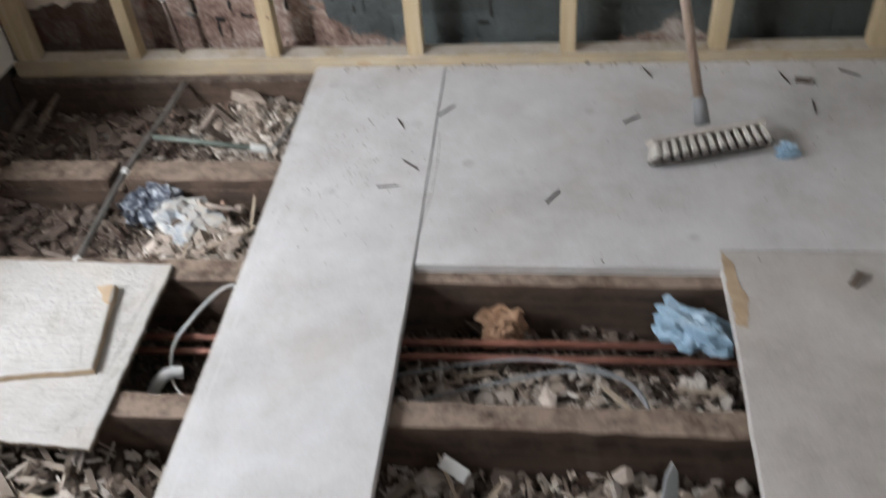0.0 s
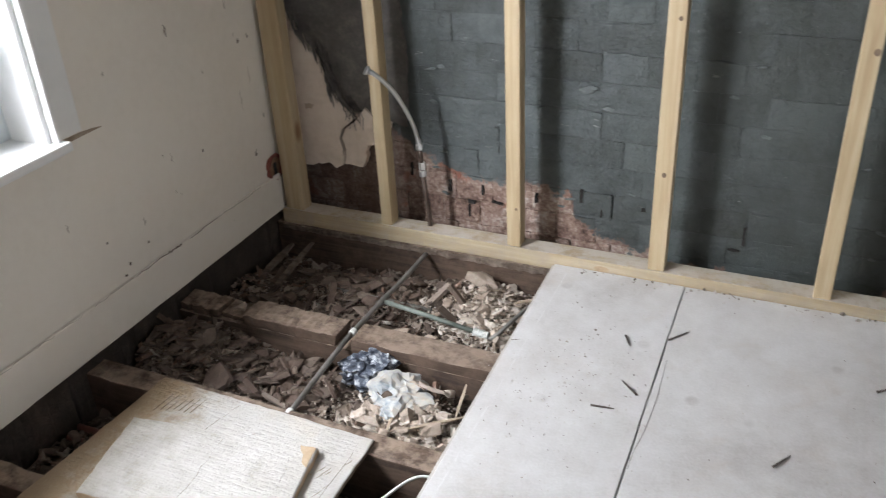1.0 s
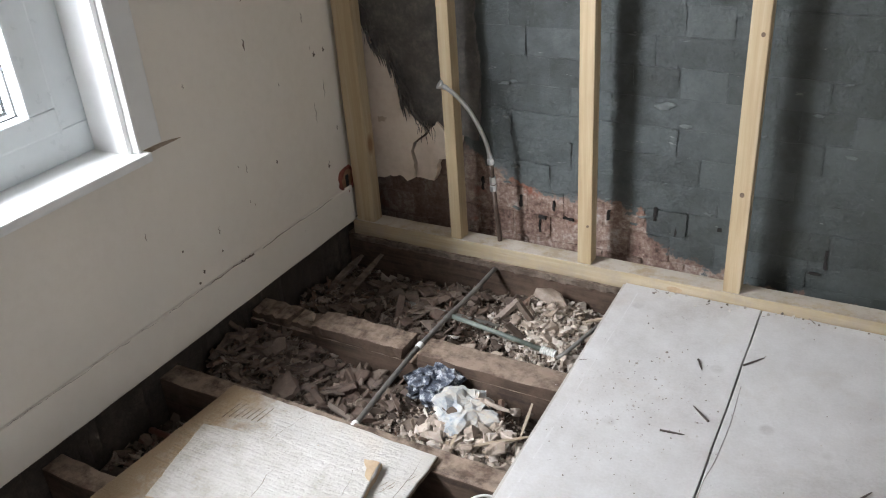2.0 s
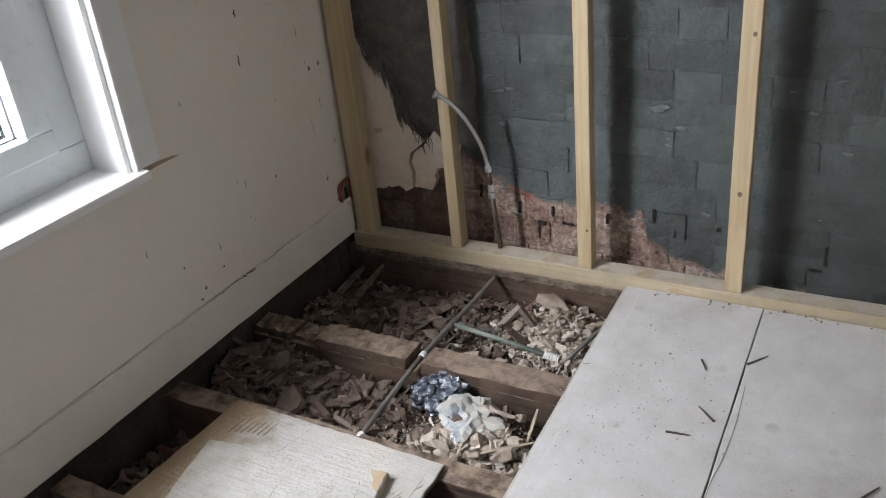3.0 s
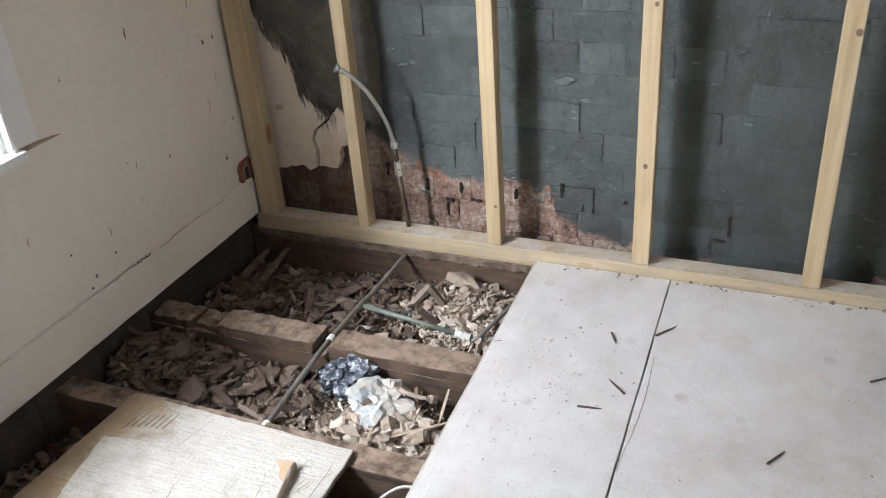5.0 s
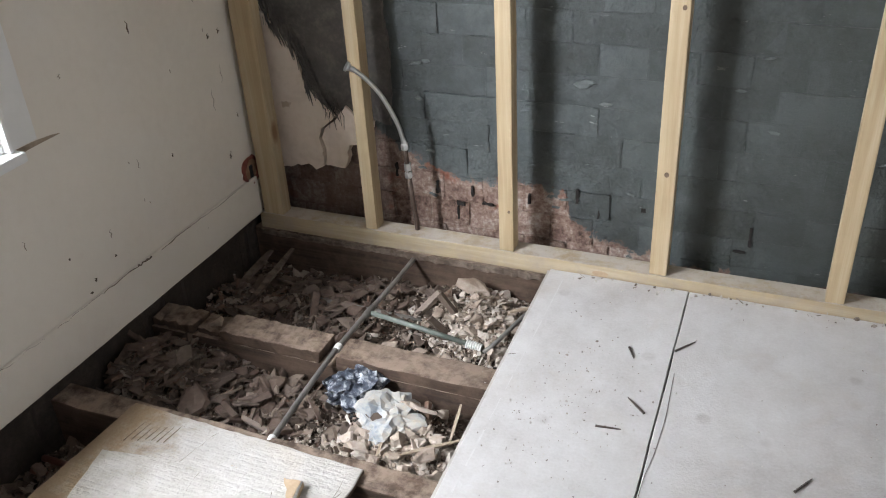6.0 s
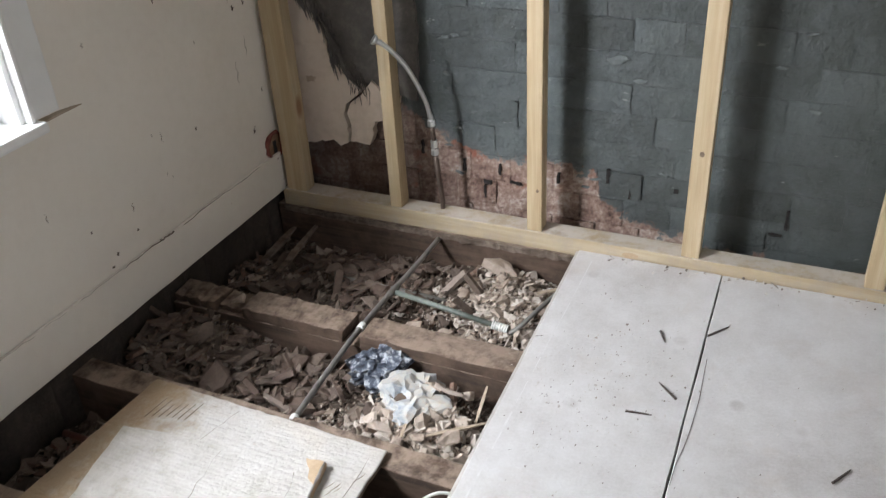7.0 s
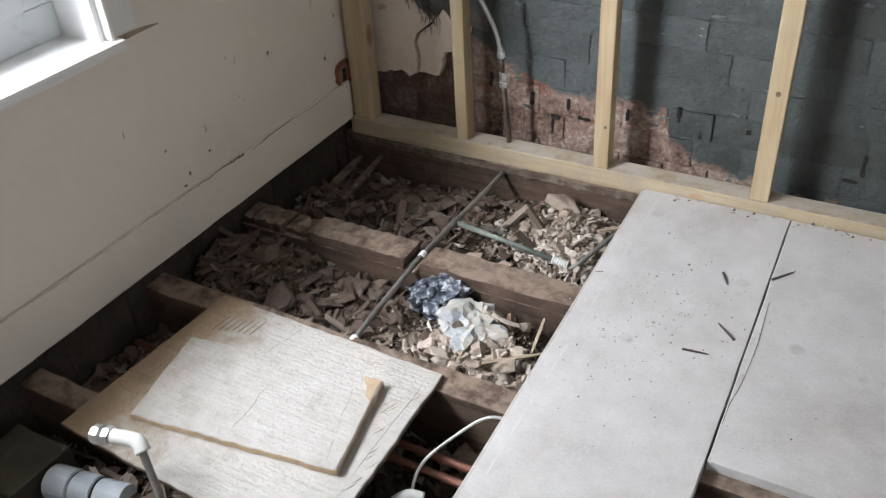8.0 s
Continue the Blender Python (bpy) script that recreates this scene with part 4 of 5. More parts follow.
branch = part("branch", tube(B(), [(0.474, -0.272, -0.044), (0.60, -0.274, -0.058), (0.735, -0.277, -0.075)], 0.0062, 12), M_GREEN, pipe, "greenish weathered branch pipe", smooth=True)
bm = B()
x, rad = 0.732, 0.010
pts, rr = [], []
for k in range(7):
    pts += [(x + k * 0.006, -0.277, -0.075 - 0.0006 * k), (x + k * 0.006 + 0.003, -0.277, -0.0755 - 0.0006 * k)]
    rr += [0.0085, 0.0112]
part("ribbed_fitting", tube(bm, pts, rr, 14), M_WHITE_PL, branch, "pale ribbed compression fitting")
for x, y, z in ((0.477, -0.432, -0.0365), (0.499, -0.752, -0.031)):
    part("pipe_clip", tube(B(), [(x, y - 0.010, z), (x, y - 0.007, z), (x, y + 0.007, z), (x, y + 0.010, z)], [0.0066, 0.0095, 0.0095, 0.0066], 12), M_WHITE_PL, pipe, "white plastic pipe clip")
solid("conduit", tube(B(), curve_points([(0.778, -0.285, -0.083), (0.80, -0.27, -0.066), (0.835, -0.19, -0.045), (0.868, -0.10, -0.036)], 8), 0.0055, 10), M_LEAD, "thin dark conduit running under the floor sheet", "pipe", smooth=True)
solid("old_pipe", tube(B(), [(0.28, -0.185, -0.105), (0.58, -0.20, -0.098)], 0.009, 10), M_LEAD, "dusty old pipe half buried in rubble", "pipe", smooth=True)

cu = []
for y, z in ((-0.893, -0.098), (-0.926, -0.102)):
    cu.append(solid("copper_pipe", tube(B(), [(0.02, y - 0.006, z), (0.8, y - 0.002, z), (1.4, y, z + 0.001), (2.6, y + 0.012, z)], 0.0075, 12), M_COPPER, "tarnished copper heating pipe running between joists", "pipe", "copper pipes", smooth=True))

# flexible tap connector rising through the sole plate
tap = thing("flexible_tap_connector", "braided steel flexible hose on a copper stub", "hose", at=(0.475, 0.02, 0.045))
part("copper_stub", tube(B(), [(0.478, 0.030, -0.02), (0.478, 0.030, 0.05), (0.471, 0.029, 0.12), (0.465, 0.028, 0.20)], 0.0066, 12), M_BROWN_CU, tap, smooth=True)
part("lower_nut", tube(B(), [(0.4655, 0.029, 0.178), (0.4652, 0.029, 0.182), (0.4648, 0.029, 0.196), (0.4646, 0.029, 0.199), (0.4643, 0.029, 0.203), (0.4640, 0.028, 0.222)], [0.007, 0.0105, 0.0105, 0.007, 0.0098, 0.009], 6), M_STEEL, tap)
part("tail", tube(B(), [(0.4640, 0.028, 0.22), (0.4620, 0.026, 0.262)], 0.006, 12), M_BROWN_CU, tap, smooth=True)
part("upper_nut", tube(B(), [(0.4620, 0.026, 0.258), (0.4618, 0.026, 0.262), (0.4615, 0.026, 0.276), (0.4610, 0.025, 0.279), (0.4600, 0.024, 0.290)], [0.0065, 0.0105, 0.0105, 0.0075, 0.007], 6), M_STEEL, tap)
hose_line = curve_points([(0.460, 0.024, 0.286), (0.456, 0.015, 0.325), (0.443, 0.003, 0.372), (0.423, -0.014, 0.425), (0.400, -0.034, 0.466), (0.380, -0.050, 0.491)], 14)
hose = part("braided_hose", tube(B(), hose_line, [0.0055 + 0.0005 * (k % 2) for k in range(len(hose_line))], 12), M_STEEL, tap, "braided steel sleeve")
part("end_cone", tube(B(), [(0.381, -0.049, 0.4898), (0.374, -0.054, 0.4948), (0.369, -0.057, 0.4985), (0.366, -0.059, 0.501)], [0.007, 0.0065, 0.0125, 0.0125], 12), M_STEEL, tap)


# ---- crumpled and broken things between the joists ----
def crumple(size, squash, seed, depth=0.45, freq=2.6):
    """A wad of paper: creased ridges at three scales, a ragged outline, sharp flat facets."""
    rr = random.Random(seed)
    bm = B()
    bmesh.ops.create_icosphere(bm, subdivisions=4, radius=1.0)
    off = Vector((seed * 5.3, seed * 1.7, 0.4))
    for v in bm.verts:
        d = v.co.normalized()
        lump = 0.85 + 0.5 * noise.noise(d * freq * 0.55 + off)
        crease = abs(noise.noise(d * freq + off * 2)) + 0.5 * abs(noise.noise(d * freq * 2.3 + off * 3)) + 0.25 * abs(noise.noise(d * freq * 5.0 + off))
        v.co = d * lump * (1.0 - depth * 1.5 * max(0.0, 0.62 - crease))
        v.co += Vector([0.12 * noise.noise(d * freq * 1.6 + off + Vector((k * 9.0, 0, 0))) + rr.uniform(-0.012, 0.012) for k in range(3)])
        v.co = Vector((v.co.x * size * squash[0], v.co.y * size * squash[1], v.co.z * size * squash[2]))
    return bm


def crumpled(name, at, size, squash, seed, material, label, category, turn=0.0, group="", freq=2.6, depth=0.45):
    ob = solid(name, crumple(size, squash, seed, depth, freq), material, label, category, group)
    ob.location, ob.rotation_euler = at, (0.1, -0.1, turn)
    return ob


crumpled("crumpled_paper", (0.562, -0.507, -0.072), 0.085, (1.0, 0.85, 0.75), 1, M_BLUE_PAPER, "crumpled dark blue and white patterned paper on rubble", "paper", 0.4, freq=2.9, depth=0.30)
crumpled("crumpled_paper", (0.672, -0.596, -0.066), 0.085, (1.2, 0.9, 0.6), 2, M_PALE_PAPER, "torn pale blue wallpaper scrap on rubble", "paper", 0.9, freq=2.2, depth=0.30)
crumpled("clay_clod", (0.705, -0.668, -0.090), 0.036, (1.2, 0.8, 0.6), 3, M_TAN, "orange-brown clod lying in pale plaster rubble", "clod")
crumpled("black_rag", (0.598, -0.572, -0.110), 0.042, (0.8, 0.7, 0.7), 4, M_BLACK, "dark rag lump under crumpled paper", "rag")
crumpled("crumpled_paper", (1.728, -0.868, -0.072), 0.082, (1.1, 0.66, 0.75), 5, M_BLUE_BAG, "crumpled light blue tissue on copper pipes", "paper", -0.5, freq=2.3, depth=0.36)
crumpled("dry_leaf_wad", (1.385, -0.846, -0.095), 0.06, (1.0, 0.7, 0.8), 6, M_TAN, "dry brown paper wad against a joist", "paper", 0.2, freq=1.9, depth=0.40)
crumpled("crumpled_paper", (1.968, -0.425, 0.013), 0.030, (1.0, 0.8, 0.6), 7, M_BLUE_BAG, "small light blue tissue wad beside the broom", "paper", 0.2)

r1 = random.Random(44)


def loose_chunk(at, size, flat, material, label, category, group, tilt=0.35, name="plaster_chunk"):
    bm = B()
    vs, fs = chunk(r1, size, flat)
    made = [bm.verts.new(v) for v in vs]
    for f in fs:
        bm.faces.new([made[i] for i in f])
    bmesh.ops.recalc_face_normals(bm, faces=bm.faces)
    bmesh.ops.bevel(bm, geom=bm.edges[:], offset=size * min(0.05, flat * 0.4), segments=1, affect="EDGES")
    ob = solid(name, bm, material, label, category, group)
    ob.location = at
    ob.rotation_euler = (r1.gauss(0, tilt), r1.gauss(0, tilt), r1.uniform(0, 6.3))
    return ob


for k in range(46):
    x, y = r1.gauss(0.73, 0.09), r1.gauss(-0.19, 0.08)
    x, y = min(x, 0.88), min(max(y, -0.375), -0.05)
    if abs(y + 0.277) < 0.03:
        y -= 0.07 if y < -0.277 else -0.06
    loose_chunk((x, y, BAY_A(x, y) + 0.024), r1.uniform(0.008, 0.024), 0.16, M_CHUNK, "broken lump of pale lime plaster on rubble", "plaster chunk", "plaster chunks")
for k in range(34):
    x, y = min(r1.gauss(0.74, 0.07), 0.88), min(max(r1.gauss(-0.665, 0.04), -0.735), -0.5)
    loose_chunk((x, y, BAY_B(x, y) + 0.024), r1.uniform(0.008, 0.024), 0.16, M_CHUNK, "broken lump of pale lime plaster on rubble", "plaster chunk", "plaster chunks")
for x, y, sz, fl in ((0.702, -0.708, 0.022, 0.32), (0.735, -0.690, 0.026, 0.28), (0.765, -0.712, 0.020, 0.34), (0.79, -0.672, 0.034, 0.12), (0.80, -0.625, 0.030, 0.14), (0.745, -0.565, 0.036, 0.10), (0.785, -0.535, 0.028, 0.14), (0.715, -0.548, 0.034, 0.10), (0.66, -0.69, 0.026, 0.14), (0.625, -0.675, 0.030, 0.10), (0.83, -0.70, 0.020, 0.3)):
    loose_chunk((x, y, BAY_B(x, y) + 0.040), sz, fl, M_CHUNK, "large pale lump of broken lime plaster on rubble", "plaster chunk", "plaster chunks", 0.45)
for x, y, sz in ((0.62, -0.34, 0.050), (0.70, -0.345, 0.044), (0.56, -0.36, 0.036), (0.58, -0.13, 0.034), (0.63, -0.20, 0.038)):
    loose_chunk((x, y, BAY_A(x, y) + 0.030), sz, 0.12, M_CHUNK, "large flat slab of pale plaster leaning on rubble", "plaster chunk", "plaster chunks", 0.25)
loose_chunk((0.68, -0.060, -0.062), 0.062, 0.18, M_CHUNK, "large flat slab of pale plaster leaning on rubble", "plaster chunk", "plaster chunks", 0.25)
loose_chunk((0.655, -0.33, -0.105), 0.06, 0.12, M_CHUNK, "large flat slab of pale plaster leaning on rubble", "plaster chunk", "plaster chunks", 0.2)
loose_chunk((0.17, -0.462, -0.012), 0.026, 0.25, M_CHUNK, "plaster lump lying on a joist", "plaster chunk", "plaster chunks", 0.1)
M_CHUNK_D = surface("dusty_brown_plaster", (0.072, 0.05, 0.039), (0.14, 0.104, 0.083), (0.235, 0.182, 0.148), fine=70, coarse=9, relief=0.7, depth=0.006, piece=0.4)
for k in range(60):
    x, y = r1.uniform(0.14, 0.62), r1.uniform(-0.37, -0.04)
    loose_chunk((x, y, BAY_A(x, y) + 0.018), r1.uniform(0.012, 0.046), 0.075, M_CHUNK_D, "dusty brown slab of ceiling plaster between joists", "plaster chunk", "brown plaster slabs")
for k in range(52):
    x, y = r1.uniform(0.05, 0.6), r1.uniform(-0.73, -0.5)
    loose_chunk((x, y, BAY_B(x, y) + 0.018), r1.uniform(0.010, 0.044), 0.075, M_CHUNK_D, "dusty brown slab of ceiling plaster between joists", "plaster chunk", "brown plaster slabs")
for k in range(64):
    x, y = r1.uniform(1.22, 1.76), r1.choice((r1.uniform(-1.08, -0.96), r1.uniform(-1.38, -1.17)))
    loose_chunk((x, y, (BAY_C if y > -1.1 else BAY_D)(x, y) + 0.02), r1.uniform(0.010, 0.04), 0.14, r1.choice((M_CHUNK, M_CHUNK, M_CHUNK_D)), "broken slab of old plaster under the floor", "plaster chunk", "plaster slabs")
for k in range(26):
    x, y = r1.uniform(0.05, 0.85), r1.uniform(-1.40, -1.18)
    loose_chunk((x, y, BAY_D(x, y) + 0.016), r1.uniform(0.016, 0.036), 0.25, r1.choice((M_CHUNK, M_CHUNK_D)), "broken slab of old plaster under the floor", "plaster chunk", "plaster slabs")


def lath(a, b, w, material, label, group="lath splinters", name="lath_splinter"):
    a, b = Vector(a), Vector(b)
    d = (b - a).normalized()
    s = d.cross(Vector((0, 0, 1))).normalized()
    u = s.cross(d)
    bm = B()
    rings = []
    for t in (0, 0.3, 0.65, 1):
        c = a.lerp(b, t) + u * r1.uniform(-0.001, 0.001)
        k = w * 0.62 * (0.6 if t in (0, 1) else 1) * r1.uniform(0.85, 1.1)
        rings.append([bm.verts.new(c + s * k * p + u * k * q * 0.45) for p, q in ((-1, -1), (1, -1), (1, 1), (-1, 1))])
    bm.faces.new(rings[0][::-1])
    bm.faces.new(rings[-1])
    for p, q in zip(rings, rings[1:]):
        for i in range(4):
            bm.faces.new((p[i], p[(i + 1) % 4], q[(i + 1) % 4], q[i]))
    bmesh.ops.recalc_face_normals(bm, faces=bm.faces)
    return solid(name, bm, material, label, "lath", group)


for a, b, w in (((0.70, -0.70, -0.07), (0.70, -0.625, -0.035), 0.005), ((0.75, -0.68, -0.055), (0.86, -0.615, -0.04), 0.006), ((0.82, -0.60, -0.075), (0.82, -0.53, -0.03), 0.005), ((0.59, -0.535, -0.055), (0.66, -0.56, -0.045), 0.004), ((0.26, -0.62, -0.115), (0.33, -0.66, -0.105), 0.006), ((0.66, -0.12, -0.075), (0.73, -0.16, -0.06), 0.006), ((0.80, -0.155, -0.05), (0.86, -0.12, -0.045), 0.008), ((1.56, -0.975, -0.105), (1.61, -1.04, -0.095), 0.008), ((1.30, -0.965, -0.115), (1.38, -0.955, -0.105), 0.006), ((1.70, -0.98, -0.11), (1.78, -0.99, -0.105), 0.007), ((1.29, -1.15, -0.09), (1.33, -1.23, -0.11), 0.005), ((1.40, -1.19, -0.10), (1.36, -1.26, -0.10), 0.008), ((0.42, -1.28, -0.095), (0.55, -1.35, -0.085), 0.01), ((0.5, -1.25, -0.09), (0.68, -1.28, -0.08), 0.009), ((0.62, -1.33, -0.09), (0.80, -1.27, -0.085), 0.008)):
    lath(a, b, w, M_STRAW, "pale splintered piece of lath in rubble")
for a, b, w in (((0.115, -0.035, -0.060), (0.095, -0.27, -0.120), 0.014), ((0.045, -0.04, -0.075), (0.03, -0.20, -0.105), 0.016), ((0.13, -0.55, -0.10), (0.25, -0.52, -0.095), 0.018), ((0.10, -0.29, -0.100), (0.17, -0.31, -0.098), 0.014), ((0.10, -0.635, -0.080), (0.148, -0.515, -0.068), 0.040)):
    lath(a, b, w, M_OLD, "dark old timber offcut lying between joists", "timber offcuts", "timber_offcut")

# cables
solid("white_cable", tube(B(), curve_points([(0.93, -0.80, -0.050), (0.868, -0.812, -0.034), (0.832, -0.832, -0.030), (0.795, -0.885, -0.045), (0.768, -0.94, -0.062), (0.770, -0.985, -0.080), (0.795, -1.03, -0.098), (0.86, -1.06, -0.110)], 8), 0.0031, 8), M_WHITE_PL, "white flexible cable coming out under a floor sheet", "cable", smooth=True)
solid("grey_cable", tube(B(), curve_points([(1.19, -1.03, -0.125), (1.25, -1.012, -0.118), (1.38, -0.985, -0.10), (1.50, -0.968, -0.084), (1.585, -0.98, -0.080), (1.63, -1.01, -0.09), (1.65, -1.06, -0.115)], 8), 0.0037, 8), M_GREY_CABLE, "grey electrical cable looping over rubble", "cable", "grey cables", smooth=True)
solid("grey_cable", tube(B(), curve_points([(1.18, -0.965, -0.115), (1.28, -0.955, -0.098), (1.42, -0.946, -0.080), (1.52, -0.957, -0.078), (1.60, -0.985, -0.082), (1.655, -1.045, -0.11)], 8), 0.0028, 8), M_GREY_CABLE, "thin grey electrical cable looping over rubble", "cable", "grey cables", smooth=True)
elbow = tube(B(), curve_points([(0.742, -1.035, -0.115), (0.755, -1.03, -0.085), (0.775, -1.01, -0.072), (0.80, -1.0, -0.078)], 6), 0.011, 14)
solid("plastic_elbow", elbow, M_WHITE_PL, "white plastic pipe elbow between joists", "pipe elbow", smooth=True)
scrap = solid("plastic_scrap", box(B(), (-0.026, -0.012, -0.006), (0.026, 0.012, 0.006), 0.002), M_WHITE_PL, "small white plastic scrap standing in rubble", "scrap")
scrap.location, scrap.rotation_euler = (1.318, -1.172, -0.098), (0.5, 0.2, -0.5)
shard = solid("slate_shard", slab(B(), [(-0.012, -0.03), (0.014, -0.028), (0.010, 0.02), (0.0, 0.036), (-0.010, 0.012)], -0.003, 0.003, 0.001), M_GREY_CABLE, "pale grey slate shard standing in rubble", "shard")
shard.location, shard.rotation_euler = (1.662, -1.19, -0.085), (1.1, 0.1, 0.1)

# plumbing by the window wall
valve = thing("isolating_valve", "white plastic elbow with bright valve nut on upright pipe", "valve", at=(0.46, -1.28, -0.1))
part("riser", tube(B(), curve_points([(0.535, -1.275, -0.14), (0.482, -1.255, -0.01), (0.438, -1.232, 0.075), (0.424, -1.222, 0.092)], 6), 0.0065, 12), M_LEAD, valve, "dark upright pipe", smooth=True)
part("elbow", tube(B(), curve_points([(0.430, -1.226, 0.086), (0.416, -1.221, 0.099), (0.395, -1.226, 0.102), (0.372, -1.232, 0.101)], 5), 0.0125, 14), M_WHITE_PL, valve, smooth=True)
part("valve_nut", tube(B(), [(0.374, -1.232, 0.101), (0.372, -1.232, 0.101), (0.362, -1.235, 0.101), (0.358, -1.236, 0.101), (0.354, -1.237, 0.101), (0.342, -1.240, 0.101), (0.338, -1.241, 0.101)], [0.011, 0.0165, 0.0165, 0.0125, 0.016, 0.016, 0.012], 8), M_STEEL, valve)
trap = thing("waste_coupling", "pale grey ribbed waste pipe coupling lying in the void", "pipe coupling", at=(0.26, -1.25, -0.1))
part("coupling_body", tube(B(), [(0.185, -1.262, -0.075), (0.19, -1.261, -0.075), (0.235, -1.252, -0.075), (0.238, -1.2515, -0.075), (0.242, -1.251, -0.075), (0.28, -1.243, -0.075), (0.284, -1.242, -0.075), (0.288, -1.241, -0.075), (0.34, -1.231, -0.075)], [0.027, 0.032, 0.032, 0.027, 0.030, 0.030, 0.025, 0.027, 0.027], 24), M_GREY_PL, trap)
for x, y in ((0.2365, -1.2518), (0.285, -1.2418)):
    part("rubber_seal", tube(B(), [(x - 0.0015, y, -0.075), (x + 0.0015, y + 0.0003, -0.075)], 0.0286, 24), M_BLACK, trap)
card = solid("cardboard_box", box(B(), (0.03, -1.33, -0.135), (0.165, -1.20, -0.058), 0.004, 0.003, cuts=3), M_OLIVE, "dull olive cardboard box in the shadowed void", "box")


# ---- broom and nails on the boards ----
broom = thing("broom", "wooden-handled broom with pale bristles leaning on the studs", "broom", at=(1.80, -0.41, 0.0))
ax = Vector((0.958, 0.287, 0)).normalized()
fwd = Vector((0.287, -0.958, 0)).normalized()
c0 = Vector((1.799, -0.395, 0.047))
HEAD = Matrix((ax.to_4d(), fwd.to_4d(), Vector((0, 0, 1)).to_4d(), (0, 0, 0, 1))).transposed()
HEAD.translation = c0
HEAD = HEAD @ Matrix.Rotation(radians(44), 4, "X")
bm = box(B(), (-0.128, -0.021, -0.010), (0.128, 0.021, 0.001), 0.004)
bm.transform(HEAD)
part("broom_block", bm, M_BROOM, broom)
tuft_n = 13
for row in range(3):
    for k in range(tuft_n):
        lx = -0.117 + 0.234 * k / (tuft_n - 1)
        ly = (row - 1) * 0.0135
        spread = (lx * 0.06, (row - 1) * 0.008)
        bm = tube(B(), [(lx, ly, -0.008), (lx + spread[0] * 0.4, ly + spread[1] * 0.4, -0.022), (lx + spread[0], ly + spread[1] + 0.002, -0.044)], [0.0045, 0.0062, 0.0078], 7)
        bm.transform(HEAD)
        tuft = part("bristle_tuft", bm, M_BRISTLE, broom)
        bm = tube(B(), [(lx + spread[0] * 0.98, ly + spread[1] + 0.002, -0.0435), (lx + spread[0] * 1.2, ly + spread[1] * 1.3 + 0.003, -0.055)], [0.008, 0.0092], 7)
        bm.transform(HEAD)
        part("dirty_tip", bm, M_BRISTLE_D, tuft, "dirt-darkened bristle tips")
h0, h1 = Vector((1.792, -0.388, 0.060)), Vector((1.545, -0.018, 1.19))
part("ferrule", tube(B(), [h0, h0.lerp(h1, 0.045), h0.lerp(h1, 0.05)], [0.017, 0.0145, 0.0125], 14), M_GREY_CABLE, broom, "grey plastic socket", smooth=True)
part("handle", tube(B(), [h0.lerp(h1, t) for t in (0.04, 0.3, 0.6, 0.995, 1.0)], [0.0105, 0.0108, 0.0108, 0.0105, 0.007], 14), M_HANDLE, broom, "worn round wooden handle", smooth=True)


def nail(a, b, z=0.0):
    a, b = Vector((a[0] + 0.013, a[1] - 0.006, z + 0.0022)), Vector((b[0] + 0.013, b[1] - 0.006, z + 0.0018))
    d = (b - a).normalized()
    ob = thing("nail", "old dark cut nail lying loose on the floor sheet", "nail", "loose nails", at=(a.x, a.y, z))
    s = d.cross(Vector((0, 0, 1))).normalized()
    bm = B()
    rings = []
    for t, w in ((0, 0.0017), (0.5, 0.0016), (0.85, 0.0012), (1, 0.0006)):
        c = a.lerp(b, t)
        rings.append([bm.verts.new(c + s * w * p + Vector((0, 0, w * q * 0.9))) for p, q in ((-1, -1), (1, -1), (1, 1), (-1, 1))])
    bm.faces.new(rings[0][::-1])
    bm.faces.new(rings[-1])
    for p, q in zip(rings, rings[1:]):
        for i in range(4):
            bm.faces.new((p[i], p[(i + 1) % 4], q[(i + 1) % 4], q[i]))
    bmesh.ops.recalc_face_normals(bm, faces=bm.faces)
    part("shank", bm, M_NAIL, ob)
    part("head", tube(B(), [a - d * 0.002, a - d * 0.0002], 0.0028, 8), M_NAIL, ob)
    return ob


for a, b in (((1.100, -0.269), (1.116, -0.302)), ((1.195, -0.248), (1.230, -0.203)), ((1.168, -0.466), (1.130, -0.430)), ((1.091, -0.532), (1.137, -0.526)), ((1.452, -0.582), (1.478, -0.541)), ((1.626, -0.285), (1.664, -0.256)), ((1.702, -0.078), (1.684, -0.030)), ((2.009, -0.074), (2.022, -0.123)), ((2.057, -0.205), (2.052, -0.254)), ((2.15, -0.06), (2.19, -0.09))):
    nail(a, b)
chipw = solid("wood_offcut", box(B(), (-0.020, -0.008, 0.0), (0.020, 0.008, 0.008), 0.001, 0.001), M_OLD, "small dark wood chip on the floor sheet", "wood chip", "wood chips")
chipw.location, chipw.rotation_euler = (2.068, -0.117, 0.0), (0, 0, -0.25)
chip2 = copy_thing(chipw, pose(2.015, -0.809, 0, 0, 0, 55))

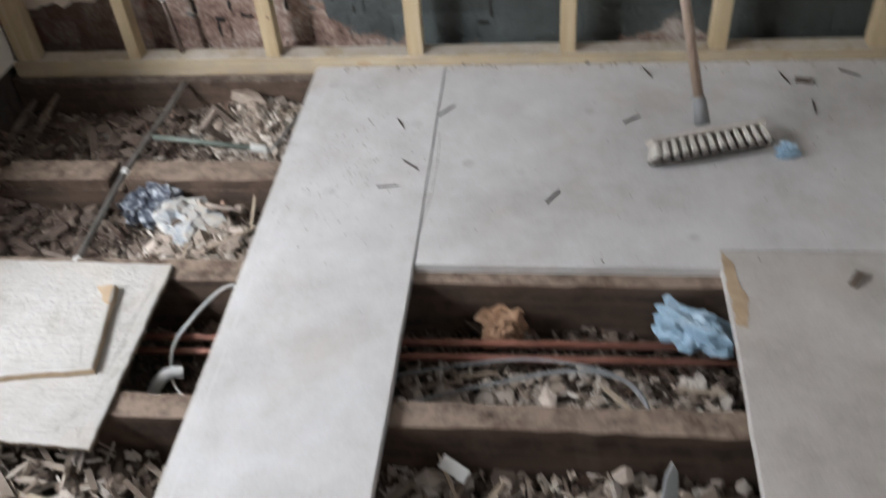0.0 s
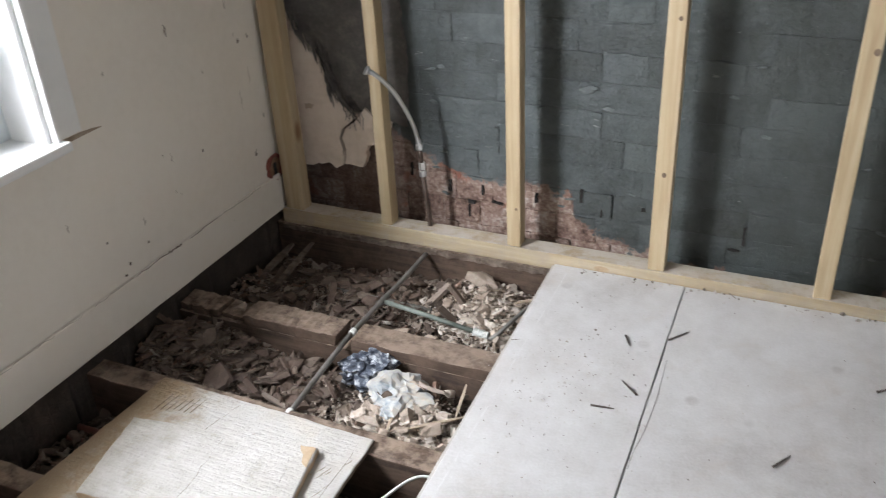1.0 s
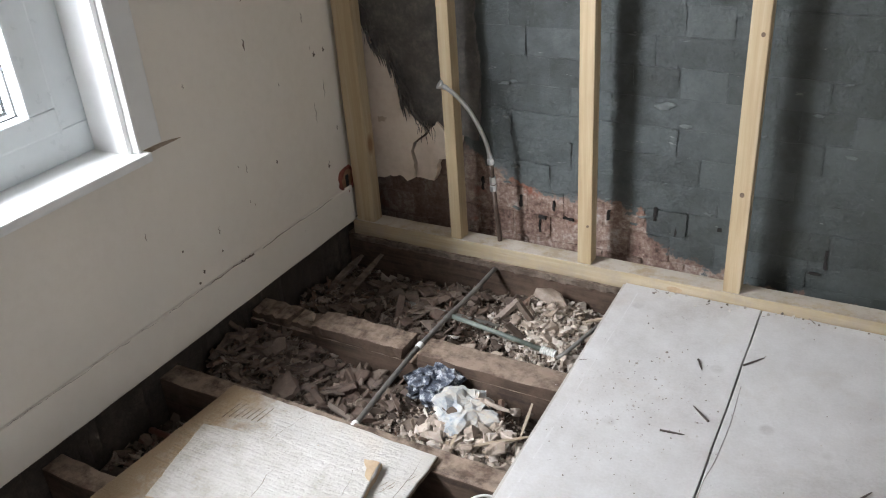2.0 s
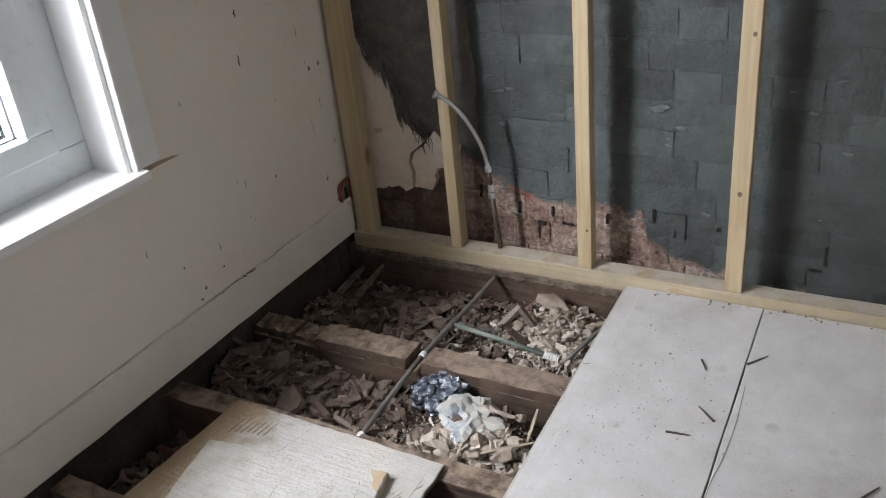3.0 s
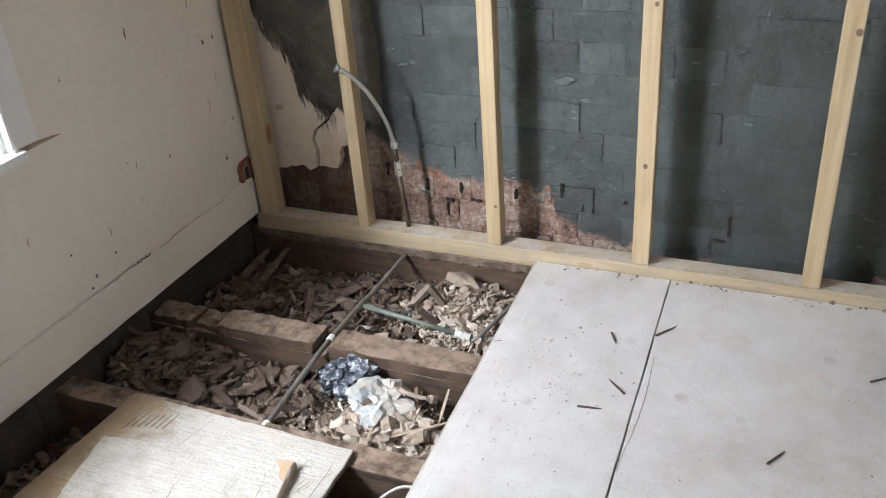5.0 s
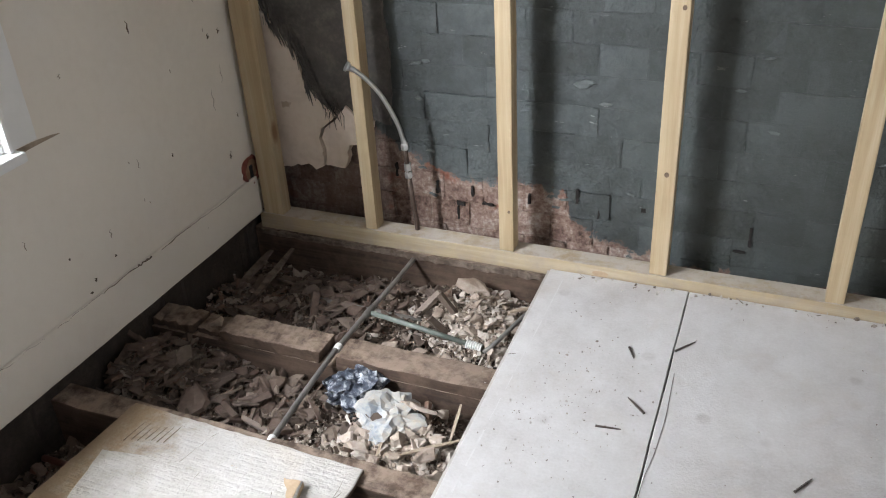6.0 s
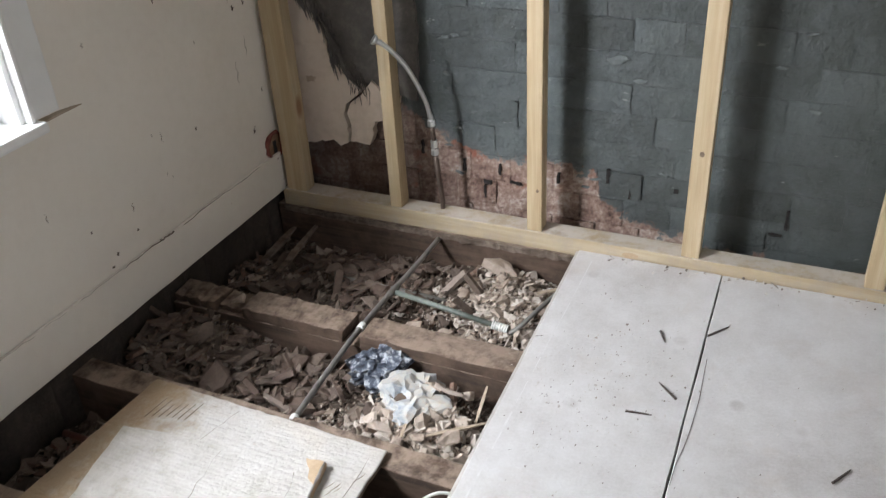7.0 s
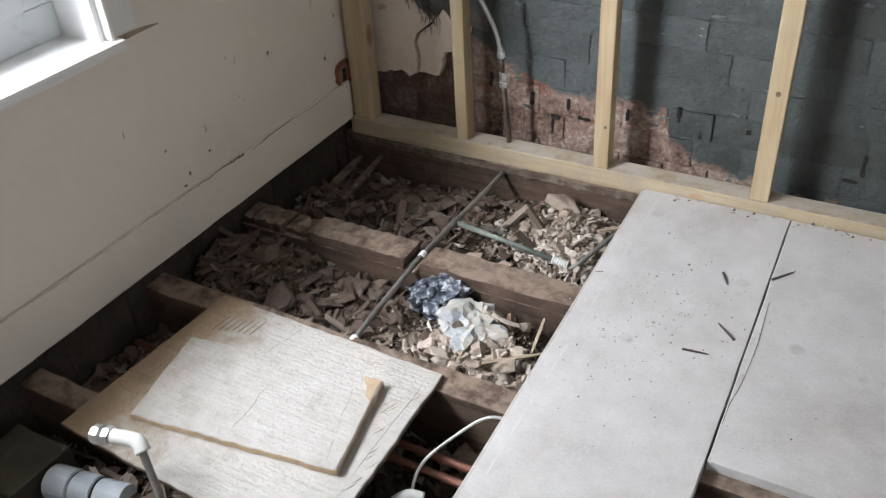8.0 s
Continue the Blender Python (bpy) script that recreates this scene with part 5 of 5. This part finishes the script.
scatter("crumbs", 260, lambda r: (r.gauss(1.02, 0.08), r.gauss(-0.47, 0.13)), lambda x, y: 0.0007, (0.0008, 0.0024), 0.5, M_CRUMB, "plaster crumbs and grit scattered on the floor sheet", "crumbs", 51, 0.3, 0.1)
scatter("crumbs", 330, lambda r: (r.uniform(0.90, 2.5), r.uniform(-0.78, -0.01)), lambda x, y: 0.0006, (0.0008, 0.0026), 0.5, M_CRUMB, "plaster crumbs and grit scattered on the floor sheets", "crumbs", 52, 0.3, 0.2)
scatter("crumbs", 130, lambda r: (r.uniform(0.90, 2.5), -abs(r.gauss(0, 0.02)) - 0.0115), lambda x, y: 0.001, (0.0012, 0.005), 0.5, M_CRUMB, "plaster crumbs along the sole plate", "crumbs", 53, 0.3, 0.2)

# ---- bricks of the painted wall ----
# mortar gaps: near-black blocks just proud of the wall stand for shaded recesses
for x, z, w, h in ((0.518, 0.125, 0.007, 0.034), (0.618, 0.125, 0.006, 0.030), (0.582, 0.083, 0.022, 0.008), (0.575, 0.055, 0.005, 0.04), (0.66, 0.092, 0.03, 0.006), (0.775, 0.125, 0.007, 0.03), (0.90, 0.150, 0.008, 0.035), (1.066, 0.135, 0.012, 0.010), (0.955, 0.115, 0.006, 0.04), (1.32, 0.10, 0.005, 0.05), (1.30, 0.058, 0.03, 0.005), (0.40, 0.16, 0.006, 0.04)):
    part("open_joint", box(B(), (x - 0.006 - w / 2, WALL_Y - (0.0062 if x < 0.93 else 0.0030), z - h / 2), (x - 0.006 + w / 2, WALL_Y + 0.02, z + h / 2), 0.0, 0.0016, cuts=3), M_GAP, north, "gap where mortar has fallen out, its shade a dark block")
rf = random.Random(63)
FLAKES = [(0.474, 0.369, 0.012), (0.545, 0.275, 0.013), (0.50, 0.226, 0.012), (0.866, 0.135, 0.016), (0.835, 0.110, 0.012), (0.905, 0.445, 0.022), (0.96, 0.40, 0.015), (1.33, 0.37, 0.014), (1.25, 0.46, 0.012), (0.47, 0.175, 0.014)]
FLAKES += [(rf.uniform(0.45, 2.0), 0.0165 + 0.075 * rf.randrange(1, 9) + rf.uniform(-0.006, 0.006), rf.uniform(0.005, 0.014)) for _ in range(34)]
for x, z, size in FLAKES:
    vs, fs = chunk(rf, size, 0.16)
    me = bpy.data.meshes.new("paint_flake")
    me.from_pydata([tuple(v) for v in vs], [], fs)
    me.materials.append(M_FLAKE)
    ob = new("paint_flake", me)
    ob.parent = north
    ob.location, ob.rotation_euler, ob.scale = (x, WALL_Y - 0.0008, z), (radians(90) + rf.uniform(-0.25, 0.1), rf.uniform(-0.3, 0.3), 0), (1.3, 0.55, 1.0)
r2 = random.Random(90)


def brick_mesh(length, seed, height=0.073, gap=0.0045, worn=0.0040):
    """A brick's face as an uneven grid whose rim is worn back, with its sides running into the wall."""
    rr = random.Random(seed)
    nx, nz = 4, 2
    vs, fs, at = [], [], {}
    for i in range(nx + 1):
        for k in range(nz + 1):
            rim = i in (0, nx) or k in (0, nz)
            y = rr.uniform(0.0004, worn) if rim else rr.uniform(-0.0012, 0.0006)
            at[i, k] = len(vs)
            vs.append(((length - gap) * i / nx + rr.uniform(-0.0016, 0.0016), y, height * (k / nz if k in (0, nz) else rr.uniform(0.3, 0.7)) + rr.uniform(-0.0018, 0.0018)))
    for i in range(nx):
        for k in range(nz):
            fs.append((at[i, k], at[i + 1, k], at[i + 1, k + 1], at[i, k + 1]))
    rim = [at[i, 0] for i in range(nx + 1)] + [at[nx, 1]] + [at[i, nz] for i in range(nx, -1, -1)] + [at[0, 1]]
    front = list(range(len(vs), len(vs) + len(rim)))
    vs += [vs[v] for v in rim]
    back = list(range(len(vs), len(vs) + len(rim)))
    vs += [(vs[v][0], 0.03, vs[v][2]) for v in rim]
    for p in range(len(rim)):
        q = (p + 1) % len(rim)
        fs.append((front[q], front[p], back[p], back[q]))
    me = bpy.data.meshes.new("brick")
    me.from_pydata(vs, [], fs)
    me.shade_smooth()
    me.materials.append(M_BRICK)
    return me


STRETCHERS = [brick_mesh(0.225, 100 + k) for k in range(6)]
HEADERS = [brick_mesh(0.112, 200 + k) for k in range(6)]
BARE = [brick_mesh(0.112, 300 + k, 0.069, 0.007, 0.005) for k in range(6)]
for row in range(17):
    z = 0.0165 - 0.075 + row * 0.075
    headers = row in (2, 7, 12)
    x = -0.02 + (0.056 if row % 2 else 0.0) + r2.uniform(-0.01, 0.01)
    while x < 2.42:
        bare = row < 3 and (x < 0.93)
        short = bare or headers or r2.random() < 0.3
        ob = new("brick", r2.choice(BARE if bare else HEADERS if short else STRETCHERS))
        ob.parent = north
        ob.location = (x, WALL_Y + (r2.uniform(-0.005, 0.0) if bare else r2.uniform(-0.0020, 0.0008)), z + r2.uniform(-0.0025, 0.0025))
        k = 1.0 if bare else 0.4
        ob.rotation_euler = (r2.gauss(0, 0.009) * k, r2.gauss(0, 0.012) * k, r2.gauss(0, 0.006) * k)
        x += 0.112 if short else 0.225
